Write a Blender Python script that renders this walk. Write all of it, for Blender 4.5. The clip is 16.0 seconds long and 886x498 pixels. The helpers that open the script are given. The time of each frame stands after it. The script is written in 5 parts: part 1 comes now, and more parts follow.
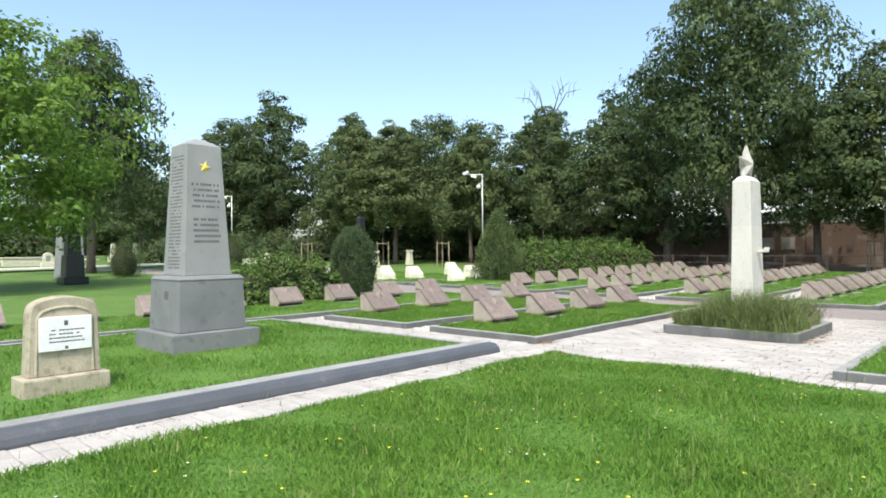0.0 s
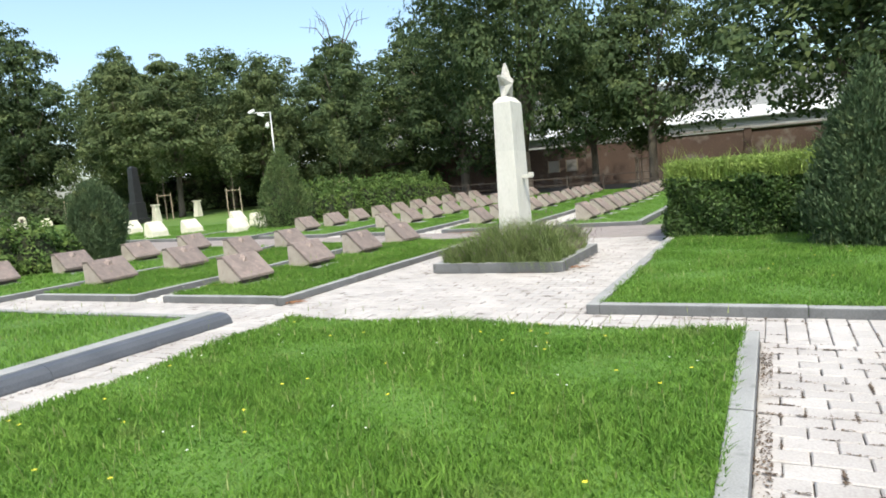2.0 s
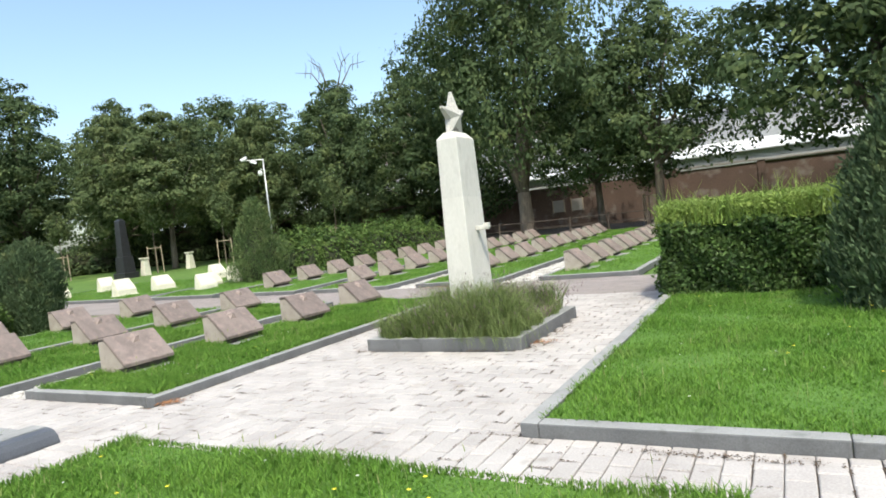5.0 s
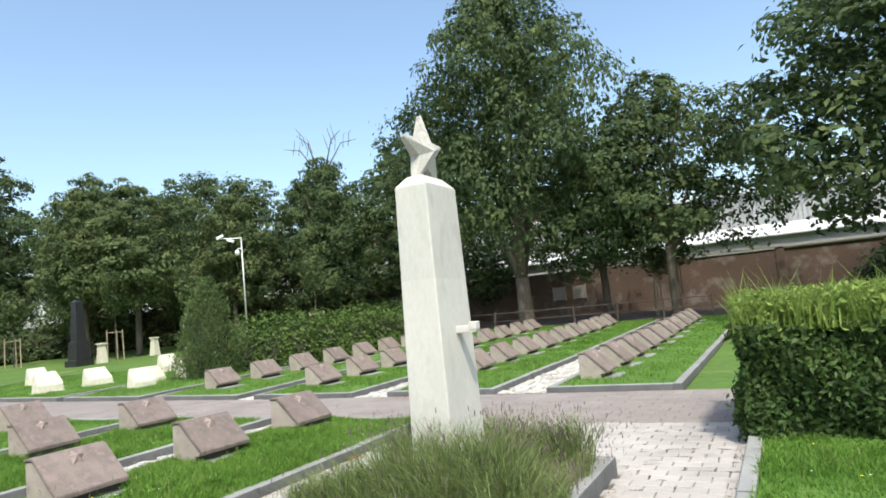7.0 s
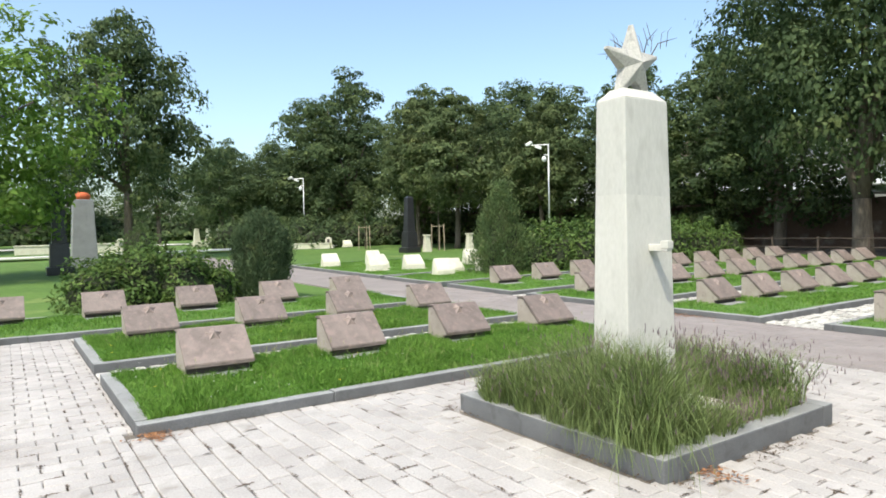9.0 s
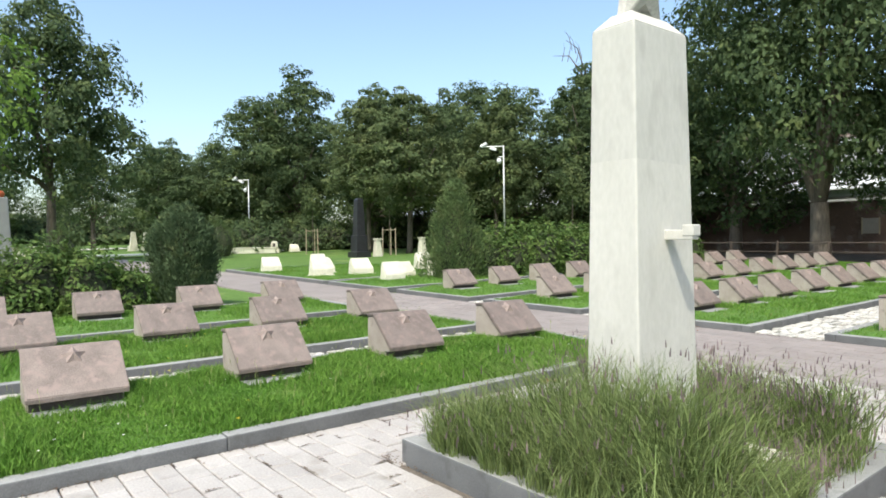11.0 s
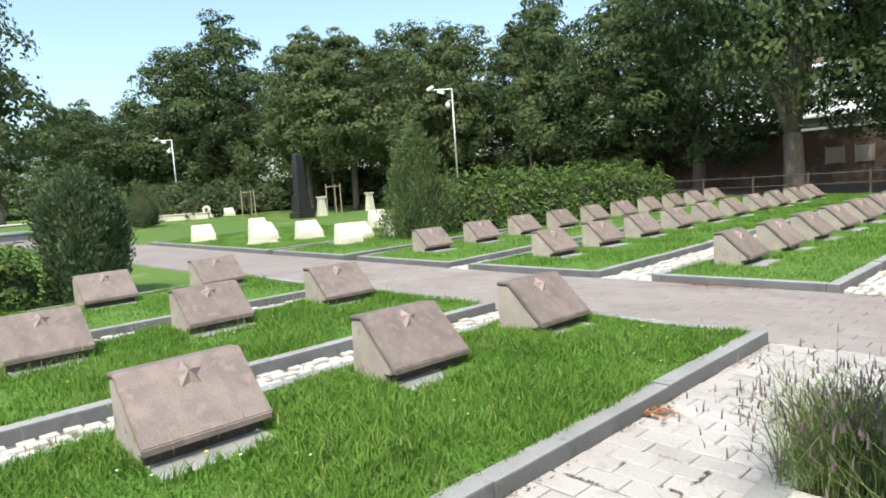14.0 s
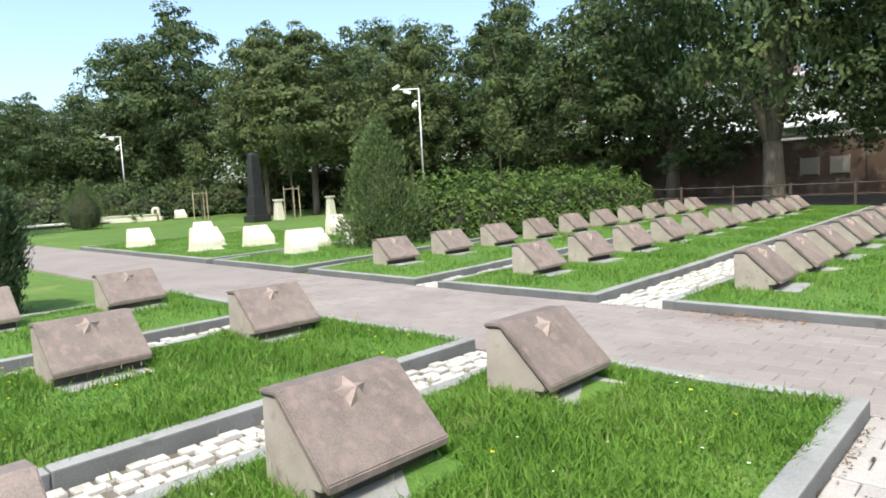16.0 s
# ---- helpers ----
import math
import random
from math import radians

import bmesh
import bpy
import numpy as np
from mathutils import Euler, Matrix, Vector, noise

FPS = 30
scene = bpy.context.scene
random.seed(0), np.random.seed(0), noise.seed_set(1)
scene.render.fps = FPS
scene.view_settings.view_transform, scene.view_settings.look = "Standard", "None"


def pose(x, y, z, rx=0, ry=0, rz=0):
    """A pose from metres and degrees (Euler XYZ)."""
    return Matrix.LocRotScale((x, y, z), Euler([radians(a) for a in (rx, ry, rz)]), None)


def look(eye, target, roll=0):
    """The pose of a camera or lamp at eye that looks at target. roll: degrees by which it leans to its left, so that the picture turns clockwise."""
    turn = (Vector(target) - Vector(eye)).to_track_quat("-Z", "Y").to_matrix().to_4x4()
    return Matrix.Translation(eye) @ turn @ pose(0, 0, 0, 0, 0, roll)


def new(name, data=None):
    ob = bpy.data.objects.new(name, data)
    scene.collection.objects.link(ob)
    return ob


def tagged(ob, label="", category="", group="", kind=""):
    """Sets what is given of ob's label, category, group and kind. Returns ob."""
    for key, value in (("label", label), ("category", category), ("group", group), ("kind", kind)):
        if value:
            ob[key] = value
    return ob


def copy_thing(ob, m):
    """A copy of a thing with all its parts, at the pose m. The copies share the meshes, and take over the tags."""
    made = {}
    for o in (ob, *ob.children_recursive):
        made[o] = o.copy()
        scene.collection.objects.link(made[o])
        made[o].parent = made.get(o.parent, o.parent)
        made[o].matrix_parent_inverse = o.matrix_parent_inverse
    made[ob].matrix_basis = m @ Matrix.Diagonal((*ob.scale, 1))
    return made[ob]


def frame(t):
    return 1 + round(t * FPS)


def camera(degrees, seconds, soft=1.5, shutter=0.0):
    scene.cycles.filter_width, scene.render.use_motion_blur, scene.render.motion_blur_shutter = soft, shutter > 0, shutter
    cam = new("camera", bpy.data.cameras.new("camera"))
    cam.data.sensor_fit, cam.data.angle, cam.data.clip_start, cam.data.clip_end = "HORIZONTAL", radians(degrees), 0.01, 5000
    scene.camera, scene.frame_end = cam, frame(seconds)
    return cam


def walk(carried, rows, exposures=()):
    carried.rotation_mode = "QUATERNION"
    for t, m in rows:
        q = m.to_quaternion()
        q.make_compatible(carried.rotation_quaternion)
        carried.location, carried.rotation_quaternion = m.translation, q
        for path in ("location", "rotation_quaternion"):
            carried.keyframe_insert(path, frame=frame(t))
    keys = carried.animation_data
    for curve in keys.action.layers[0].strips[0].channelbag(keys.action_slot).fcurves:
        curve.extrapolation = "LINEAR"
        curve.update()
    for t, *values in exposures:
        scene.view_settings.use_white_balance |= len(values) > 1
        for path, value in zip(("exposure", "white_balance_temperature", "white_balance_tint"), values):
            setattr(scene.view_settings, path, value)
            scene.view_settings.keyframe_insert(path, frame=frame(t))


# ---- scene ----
cam = camera(69.05, 16.0, soft=1.75)
# seconds, eye, then yaw, pitch and lean in degrees
ROWS = [
    (0.0, 4.132, -12.615, 1.565, 43.24, 0.03, -0.55),
    (0.5, 4.062, -12.139, 1.570, 39.30, -1.56, -1.47),
    (1.0, 4.002, -11.716, 1.600, 32.69, -3.50, -2.89),
    (1.5, 4.071, -11.206, 1.590, 31.30, -4.99, -4.17),
    (2.0, 4.085, -10.694, 1.556, 27.40, -6.18, -4.85),
    (2.5, 4.108, -10.253, 1.528, 21.89, -6.58, -5.26),
    (3.0, 4.177, -9.761, 1.525, 26.11, -4.34, -4.89),
    (3.5, 4.136, -9.291, 1.542, 25.54, -2.18, -5.46),
    (6.0, 4.157, -7.037, 1.672, 30.21, -2.57, -6.95),
    (6.5, 3.580, -6.050, 1.685, 28.55, 2.34, -6.62),
    (7.0, 2.800, -5.140, 1.700, 27.48, 5.03, -5.57),
    (7.5, 2.150, -4.250, 1.700, 28.78, 4.28, -4.49),
    (8.0, 3.100, -4.600, 1.680, 38.32, 0.94, -3.78),
    (8.5, 3.994, -5.005, 1.656, 51.33, 0.09, -2.18),
    (9.0, 3.807, -4.710, 1.656, 55.67, -1.54, -1.14),
    (11.5, 2.111, -3.509, 1.472, 48.09, -1.65, -1.17),
    (12.0, 1.709, -3.350, 1.477, 41.10, -3.87, -4.32),
    (12.5, 1.336, -3.197, 1.509, 44.82, -4.37, -4.24),
    (13.0, 0.888, -2.878, 1.519, 48.12, -4.40, -4.27),
    (13.5, 0.444, -2.714, 1.557, 46.12, -5.03, -4.39),
    (14.0, 0.033, -2.465, 1.530, 46.49, -5.48, -4.03),
    (14.5, -0.354, -2.193, 1.527, 49.92, -4.76, -3.75),
    (15.0, -0.719, -1.894, 1.536, 43.48, -5.29, -4.16),
    (15.5, -1.010, -1.562, 1.502, 43.50, -5.62, -3.87),
    (16.0, -1.270, -1.236, 1.502, 43.26, -5.20, -3.00),
]
walk(cam, [(t, pose(x, y, z, 90 + pitch, 0, yaw) @ pose(0, 0, 0, 0, 0, lean)) for t, x, y, z, yaw, pitch, lean in ROWS], exposures=[(0.0, 1.07, 6800, 3), (6.0, 1.03, 6800, 3), (9.0, 0.98, 6800, 3), (11.5, 1.03, 6800, 3), (14.0, 1.12, 6800, 3), (16.0, 1.19, 6800, 3)])

# ---- light ----
SUN_AZ, SUN_EL = radians(306.0), radians(57.0)     # direction towards the sun, from +x, and its height
world = bpy.data.worlds.new("sky")
scene.world = world
world.use_nodes = True
wn = world.node_tree.nodes
sky = wn.new("ShaderNodeTexSky")
sky.sky_type = "NISHITA"
sky.sun_disc = False
sky.sun_elevation = SUN_EL
sky.sun_rotation = radians(90) - SUN_AZ
sky.air_density, sky.dust_density, sky.ozone_density = 1.0, 2.6, 1.9
wn["Background"].inputs["Strength"].default_value = 0.15
world.node_tree.links.new(sky.outputs[0], wn["Background"].inputs["Color"])
sun_data = bpy.data.lights.new("sun", "SUN")
sun_data.energy, sun_data.angle, sun_data.color = 2.0, radians(1.2), (1.0, 0.95, 0.86)
sun = new("sun", sun_data)
sun.matrix_world = look((0, 0, 0), (-math.cos(SUN_AZ) * math.cos(SUN_EL), -math.sin(SUN_AZ) * math.cos(SUN_EL), -math.sin(SUN_EL)))


# ---- materials ----
def material(name, low, high, rough=0.8, grain=60.0, stain=1.5, bump=0.3, bump_dist=0.004, third=None, third_at=0.62, island=0.0, metal=0.0, per_object=0.0, translucent=0.0, streak=1.0):
    """A surface whose colour runs between two tones by a fine grain and broad stains; third is a blotch colour of its
    own: a stain, or on M_LEAF painted sunlit clumps.
    """
    m = bpy.data.materials.new(name)
    m.use_nodes = True
    nt = m.node_tree
    n, l = nt.nodes, nt.links
    bsdf = n["Principled BSDF"]
    bsdf.inputs["Roughness"].default_value = rough
    bsdf.inputs["Metallic"].default_value = metal
    bsdf.inputs["Specular IOR Level"].default_value = 0.2 if translucent else 0.5
    geo = n.new("ShaderNodeNewGeometry")
    mp = n.new("ShaderNodeMapping")
    mp.inputs["Scale"].default_value = (1, 1, streak)
    l.new(geo.outputs["Position"], mp.inputs["Vector"])
    fine, broad = n.new("ShaderNodeTexNoise"), n.new("ShaderNodeTexNoise")
    for tex, sc, det in ((fine, grain, 3), (broad, stain, 5)):
        tex.inputs["Scale"].default_value = sc
        tex.inputs["Detail"].default_value = det
        l.new(mp.outputs["Vector"], tex.inputs["Vector"])
    add = n.new("ShaderNodeMath")
    add.operation = "ADD"
    l.new(fine.outputs["Fac"], add.inputs[0])
    l.new(broad.outputs["Fac"], add.inputs[1])
    span = n.new("ShaderNodeMapRange")
    span.inputs["From Min"].default_value, span.inputs["From Max"].default_value = 0.72, 1.28
    l.new(add.outputs[0], span.inputs["Value"])
    mix = n.new("ShaderNodeMix")
    mix.data_type = "RGBA"
    mix.inputs["A"].default_value, mix.inputs["B"].default_value = (*low, 1), (*high, 1)
    l.new(span.outputs["Result"], mix.inputs["Factor"])
    out = mix.outputs["Result"]
    if third:
        blot = n.new("ShaderNodeTexNoise")
        blot.inputs["Scale"].default_value, blot.inputs["Detail"].default_value = stain * 2.7, 6
        l.new(mp.outputs["Vector"], blot.inputs["Vector"])
        ramp = n.new("ShaderNodeMapRange")
        ramp.inputs["From Min"].default_value, ramp.inputs["From Max"].default_value = third_at - 0.08, third_at + 0.08
        l.new(blot.outputs["Fac"], ramp.inputs["Value"])
        mix3 = n.new("ShaderNodeMix")
        mix3.data_type = "RGBA"
        mix3.inputs["B"].default_value = (*third, 1)
        l.new(ramp.outputs["Result"], mix3.inputs["Factor"])
        l.new(out, mix3.inputs["A"])
        out = mix3.outputs["Result"]
    if island or per_object:
        if per_object:
            source = n.new("ShaderNodeObjectInfo").outputs["Random"]
        else:
            source = geo.outputs["Random Per Island"]
        amount = island or per_object
        vr = n.new("ShaderNodeMapRange")
        vr.inputs["To Min"].default_value, vr.inputs["To Max"].default_value = 1 - amount, 1 + amount
        l.new(source, vr.inputs["Value"])
        hsv = n.new("ShaderNodeHueSaturation")
        l.new(vr.outputs["Result"], hsv.inputs["Value"])
        l.new(out, hsv.inputs["Color"])
        out = hsv.outputs["Color"]
    l.new(out, bsdf.inputs["Base Color"])
    if bump:
        bp = n.new("ShaderNodeBump")
        bp.inputs["Strength"].default_value, bp.inputs["Distance"].default_value = bump, bump_dist
        l.new(add.outputs[0], bp.inputs["Height"])
        l.new(bp.outputs["Normal"], bsdf.inputs["Normal"])
    if translucent:
        tr = n.new("ShaderNodeBsdfTranslucent")
        l.new(out, tr.inputs["Color"])
        ms = n.new("ShaderNodeMixShader")
        ms.inputs["Fac"].default_value = translucent
        l.new(bsdf.outputs["BSDF"], ms.inputs[1])
        l.new(tr.outputs["BSDF"], ms.inputs[2])
        l.new(ms.outputs["Shader"], n["Material Output"].inputs["Surface"])
    return m


M_GRASS = material("grass_blade", (0.095, 0.21, 0.03), (0.175, 0.305, 0.056), 0.6, 9, 0.8, 0, third=(0.205, 0.295, 0.08), third_at=0.66, island=0.35, translucent=0.35)
M_TURF = material("turf", (0.065, 0.15, 0.02), (0.11, 0.215, 0.032), 0.95, 40, 0.7, 0.8, 0.03, third=(0.13, 0.20, 0.04), third_at=0.68)
M_FAR = material("far_lawn", (0.06, 0.125, 0.018), (0.105, 0.19, 0.03), 0.95, 5, 0.25, 0.5, 0.05, third=(0.17, 0.22, 0.06), third_at=0.66)
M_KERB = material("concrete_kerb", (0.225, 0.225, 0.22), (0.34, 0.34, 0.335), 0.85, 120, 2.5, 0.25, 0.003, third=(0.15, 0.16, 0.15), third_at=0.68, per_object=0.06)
M_KERBSIDE = material("dark_side_concrete", (0.098, 0.10, 0.103), (0.16, 0.162, 0.166), 0.85, 120, 2.5, 0.3, 0.004, third=(0.09, 0.092, 0.09), third_at=0.66, per_object=0.06)
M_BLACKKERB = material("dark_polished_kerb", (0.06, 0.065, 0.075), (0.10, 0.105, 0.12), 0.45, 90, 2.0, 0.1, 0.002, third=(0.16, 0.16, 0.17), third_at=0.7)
M_PAVER = material("white_stone_paver", (0.35, 0.32, 0.304), (0.485, 0.455, 0.436), 0.8, 70, 1.4, 0.35, 0.004, third=(0.30, 0.272, 0.245), third_at=0.67, per_object=0.07)
M_PAVERS = material("white_stone_pavers", (0.35, 0.32, 0.304), (0.485, 0.455, 0.436), 0.8, 70, 1.4, 0.35, 0.004, third=(0.30, 0.272, 0.245), third_at=0.67, island=0.08)
M_RUBBLE = material("white_broken_stone", (0.43, 0.405, 0.375), (0.61, 0.585, 0.55), 0.85, 60, 2.0, 0.5, 0.006, third=(0.36, 0.33, 0.29), third_at=0.64, island=0.12)
M_JOINT = material("paving_bed", (0.085, 0.07, 0.058), (0.19, 0.165, 0.14), 0.95, 80, 3, 0.5, 0.005)
M_ROAD = material("pink_grey_paver", (0.225, 0.193, 0.183), (0.305, 0.268, 0.255), 0.85, 90, 1.0, 0.3, 0.004, third=(0.22, 0.20, 0.19), third_at=0.66, island=0.07)
M_GRANITE = material("tan_granite", (0.30, 0.25, 0.215), (0.43, 0.375, 0.33), 0.75, 160, 5, 0.3, 0.003, third=(0.24, 0.20, 0.18), third_at=0.68, per_object=0.05)
M_PLATE = material("pink_granite_plate", (0.145, 0.113, 0.102), (0.265, 0.213, 0.19), 0.55, 110, 5, 0.15, 0.002, third=(0.265, 0.20, 0.18), third_at=0.60, per_object=0.10)
M_STAR = material("weathered_star_relief", (0.22, 0.17, 0.152), (0.33, 0.26, 0.235), 0.7, 150, 10, 0.2, 0.002)
# near-black tone: painted shade under gravestone plates, and one dark plaque
M_SLOT = material("slot_shade_and_dark_plaque", (0.055, 0.045, 0.04), (0.10, 0.085, 0.075), 0.9, 100, 6, 0.3, 0.003)
M_PILLAR = material("white_render", (0.52, 0.505, 0.465), (0.595, 0.576, 0.535), 0.82, 38, 3.0, 0.25, 0.004, third=(0.49, 0.475, 0.435), third_at=0.66, streak=0.45)
M_PILLARTOP = material("greyed_white_render", (0.485, 0.474, 0.44), (0.562, 0.546, 0.51), 0.82, 38, 3.4, 0.25, 0.004, third=(0.46, 0.447, 0.415), third_at=0.62, streak=0.4)
M_STARTOP = material("weathered_white_stone", (0.37, 0.355, 0.33), (0.53, 0.51, 0.475), 0.85, 60, 5, 0.3, 0.003, third=(0.26, 0.25, 0.235), third_at=0.64)
M_GREYOB = material("grey_terrazzo", (0.21, 0.215, 0.22), (0.295, 0.30, 0.305), 0.7, 170, 2, 0.2, 0.002, third=(0.20, 0.20, 0.21), third_at=0.68)
M_GREYBASE = material("dark_grey_terrazzo", (0.135, 0.142, 0.15), (0.205, 0.212, 0.22), 0.7, 170, 2, 0.2, 0.002, third=(0.11, 0.115, 0.12), third_at=0.66)
M_LETTER = material("dark_incised_letters", (0.08, 0.08, 0.085), (0.12, 0.12, 0.125), 0.7, 80, 5, 0)
M_GOLD = material("yellow_paint", (0.62, 0.48, 0.06), (0.75, 0.60, 0.10), 0.5, 60, 6, 0.1)
M_SAND = material("weathered_sandstone", (0.33, 0.29, 0.22), (0.46, 0.41, 0.32), 0.9, 60, 4, 0.6, 0.008, third=(0.24, 0.22, 0.16), third_at=0.62)
M_PLAQUE = material("white_marble", (0.74, 0.74, 0.76), (0.84, 0.84, 0.86), 0.35, 30, 6, 0.05)
M_WHITEST = material("white_limestone", (0.54, 0.515, 0.41), (0.69, 0.665, 0.56), 0.85, 60, 4, 0.4, 0.005, third=(0.50, 0.50, 0.40), third_at=0.66)
M_BLACK = material("black_granite", (0.018, 0.018, 0.02), (0.035, 0.035, 0.04), 0.3, 120, 4, 0.1)
M_METAL = material("galvanised_steel", (0.50, 0.51, 0.53), (0.62, 0.63, 0.65), 0.45, 60, 3, 0.05, metal=0.6)
M_WHITEMETAL = material("white_painted_metal", (0.72, 0.73, 0.74), (0.82, 0.83, 0.84), 0.4, 60, 6, 0.05)
M_GLASSY = material("dark_lens", (0.02, 0.02, 0.025), (0.04, 0.04, 0.045), 0.15, 50, 5, 0)
M_BARK = material("bark", (0.075, 0.06, 0.045), (0.15, 0.125, 0.10), 0.95, 14, 2, 1.0, 0.03, streak=0.25)
M_STAKE = material("bare_timber", (0.30, 0.24, 0.17), (0.42, 0.35, 0.26), 0.85, 50, 5, 0.3, streak=0.1)
# third paints sunlit yellow-green highlights into the crowns' colour
M_LEAF = material("leaf", (0.051, 0.083, 0.037), (0.10, 0.142, 0.062), 0.75, 1.1, 0.3, 0, third=(0.165, 0.207, 0.08), third_at=0.60, island=0.2, translucent=0.36)
M_LEAFLIGHT = material("light_leaf", (0.066, 0.098, 0.042), (0.122, 0.158, 0.066), 0.75, 1.6, 0.4, 0, third=(0.18, 0.21, 0.085), third_at=0.60, island=0.28, translucent=0.3)
M_PALE = material("pale_leaf", (0.10, 0.19, 0.035), (0.19, 0.29, 0.06), 0.75, 1.6, 0.4, 0, third=(0.22, 0.31, 0.07), third_at=0.6, island=0.3, translucent=0.4)
M_THUJA = material("thuja_spray", (0.055, 0.088, 0.043), (0.105, 0.15, 0.072), 0.7, 5, 1.2, 0, third=(0.14, 0.165, 0.07), third_at=0.66, island=0.2, translucent=0.15)
M_JUNIPER = material("juniper_spray", (0.07, 0.115, 0.045), (0.135, 0.185, 0.07), 0.7, 5, 1.2, 0, third=(0.17, 0.20, 0.085), third_at=0.62, island=0.35, translucent=0.25)
M_BUSH = material("bush_leaf", (0.06, 0.115, 0.03), (0.125, 0.19, 0.05), 0.6, 6, 1.5, 0, third=(0.17, 0.22, 0.06), third_at=0.62, island=0.35, translucent=0.3)
M_ROADBED = material("road_bed", (0.17, 0.15, 0.14), (0.24, 0.215, 0.20), 0.95, 80, 3, 0.5, 0.005)
M_SLAB = material("pale_concrete_slab", (0.46, 0.44, 0.40), (0.60, 0.575, 0.53), 0.85, 70, 2, 0.3, 0.004, third=(0.36, 0.34, 0.31), third_at=0.62)
M_HEDGE = material("hedge_leaf", (0.032, 0.066, 0.019), (0.078, 0.13, 0.034), 0.5, 6, 1.5, 0, island=0.45, translucent=0.25)
M_SHOOT = material("fresh_shoot", (0.165, 0.25, 0.055), (0.275, 0.355, 0.095), 0.55, 6, 1.5, 0, island=0.35, translucent=0.35)
# near black: the shade inside dense foliage, put into the core's colour
M_CORE = material("inner_shade_tone", (0.018, 0.024, 0.010), (0.035, 0.042, 0.018), 0.95, 12, 2, 0.8, 0.05)
M_LAV = material("lavender_stem", (0.115, 0.165, 0.05), (0.225, 0.28, 0.11), 0.7, 8, 1.6, 0, island=0.4, translucent=0.3)
M_LAVTOP = material("lavender_flower", (0.135, 0.095, 0.11), (0.25, 0.19, 0.185), 0.8, 8, 1.6, 0, island=0.3, translucent=0.2)
M_SOIL = material("dry_soil", (0.15, 0.12, 0.085), (0.26, 0.22, 0.165), 0.95, 50, 5, 0.9, 0.02)
M_EARTH = material("dark_earth", (0.055, 0.042, 0.03), (0.11, 0.088, 0.065), 0.95, 20, 1.2, 0.9, 0.03, third=(0.17, 0.12, 0.08), third_at=0.62)
M_RUST = material("dark_rusted_iron", (0.05, 0.038, 0.032), (0.10, 0.07, 0.055), 0.8, 60, 5, 0.2)
M_STALK = material("pale_grass_stalk", (0.22, 0.27, 0.09), (0.34, 0.37, 0.16), 0.7, 20, 3, 0, island=0.3, translucent=0.3)
M_DIRT = material("brown_debris", (0.07, 0.05, 0.035), (0.16, 0.11, 0.075), 0.95, 60, 5, 0.3, island=0.35)
M_DRY = material("dry_leaf", (0.24, 0.10, 0.045), (0.40, 0.20, 0.09), 0.8, 30, 5, 0, island=0.4)
M_YELLOW = material("yellow_petal", (0.75, 0.62, 0.03), (0.85, 0.74, 0.06), 0.6, 30, 5, 0)
M_CLOVER = material("white_petal", (0.75, 0.75, 0.70), (0.85, 0.85, 0.80), 0.6, 30, 5, 0)
# tones set below brick's own: the trees' shade on the wall is included
M_BRICK = material("old_brick", (0.078, 0.052, 0.043), (0.138, 0.09, 0.07), 0.9, 25, 0.5, 0.6, 0.01, third=(0.20, 0.17, 0.15), third_at=0.62)
M_COPING = material("wall_coping", (0.25, 0.235, 0.22), (0.36, 0.34, 0.32), 0.9, 25, 1, 0.4, 0.01)
M_ROOF = material("white_sheet_roof", (0.62, 0.64, 0.66), (0.74, 0.76, 0.78), 0.5, 4, 0.5, 0.1)
M_CLAD = material("grey_ribbed_cladding", (0.33, 0.345, 0.35), (0.43, 0.445, 0.45), 0.55, 4, 0.5, 0.1)
M_FASCIA = material("grey_eaves", (0.34, 0.35, 0.36), (0.44, 0.45, 0.46), 0.7, 8, 1, 0.1)
M_OCHRE = material("ochre_render", (0.48, 0.36, 0.14), (0.60, 0.46, 0.20), 0.9, 8, 1, 0.3)
M_RED = material("orange_paint", (0.50, 0.10, 0.035), (0.62, 0.16, 0.05), 0.6, 20, 4, 0.1)
M_PATH = material("pale_far_path", (0.50, 0.48, 0.45), (0.64, 0.62, 0.58), 0.9, 12, 0.6, 0.3)


# ---- making meshes ----
def rise(x, y):
    """The ground climbs gently away from the square."""
    return 0.015 * max(0.0, -0.77 * x + 0.64 * y - 9.0)


def finish(name, me, mat, parent, label=""):
    ob = new(name, me)
    if mat:
        me.materials.append(mat)
    if parent:
        ob.parent = parent
    return tagged(ob, label)


def part(name, bm, mat, parent=None, label="", smooth=False):
    me = bpy.data.meshes.new(name)
    bm.to_mesh(me)
    bm.free()
    if smooth:
        me.shade_smooth()
    return finish(name, me, mat, parent, label)


def soup(name, verts, faces, mat, parent=None, label=""):
    """A mesh from arrays: verts (n, 3) and faces (m, k)."""
    me = bpy.data.meshes.new(name)
    verts, faces = np.asarray(verts, np.float32), np.asarray(faces, np.int32)
    me.vertices.add(len(verts))
    me.vertices.foreach_set("co", verts.ravel())
    k = faces.shape[1]
    me.loops.add(faces.size)
    me.loops.foreach_set("vertex_index", faces.ravel())
    me.polygons.add(len(faces))
    me.polygons.foreach_set("loop_start", np.arange(0, faces.size, k, dtype=np.int32))
    me.update(calc_edges=True)
    return finish(name, me, mat, parent, label)


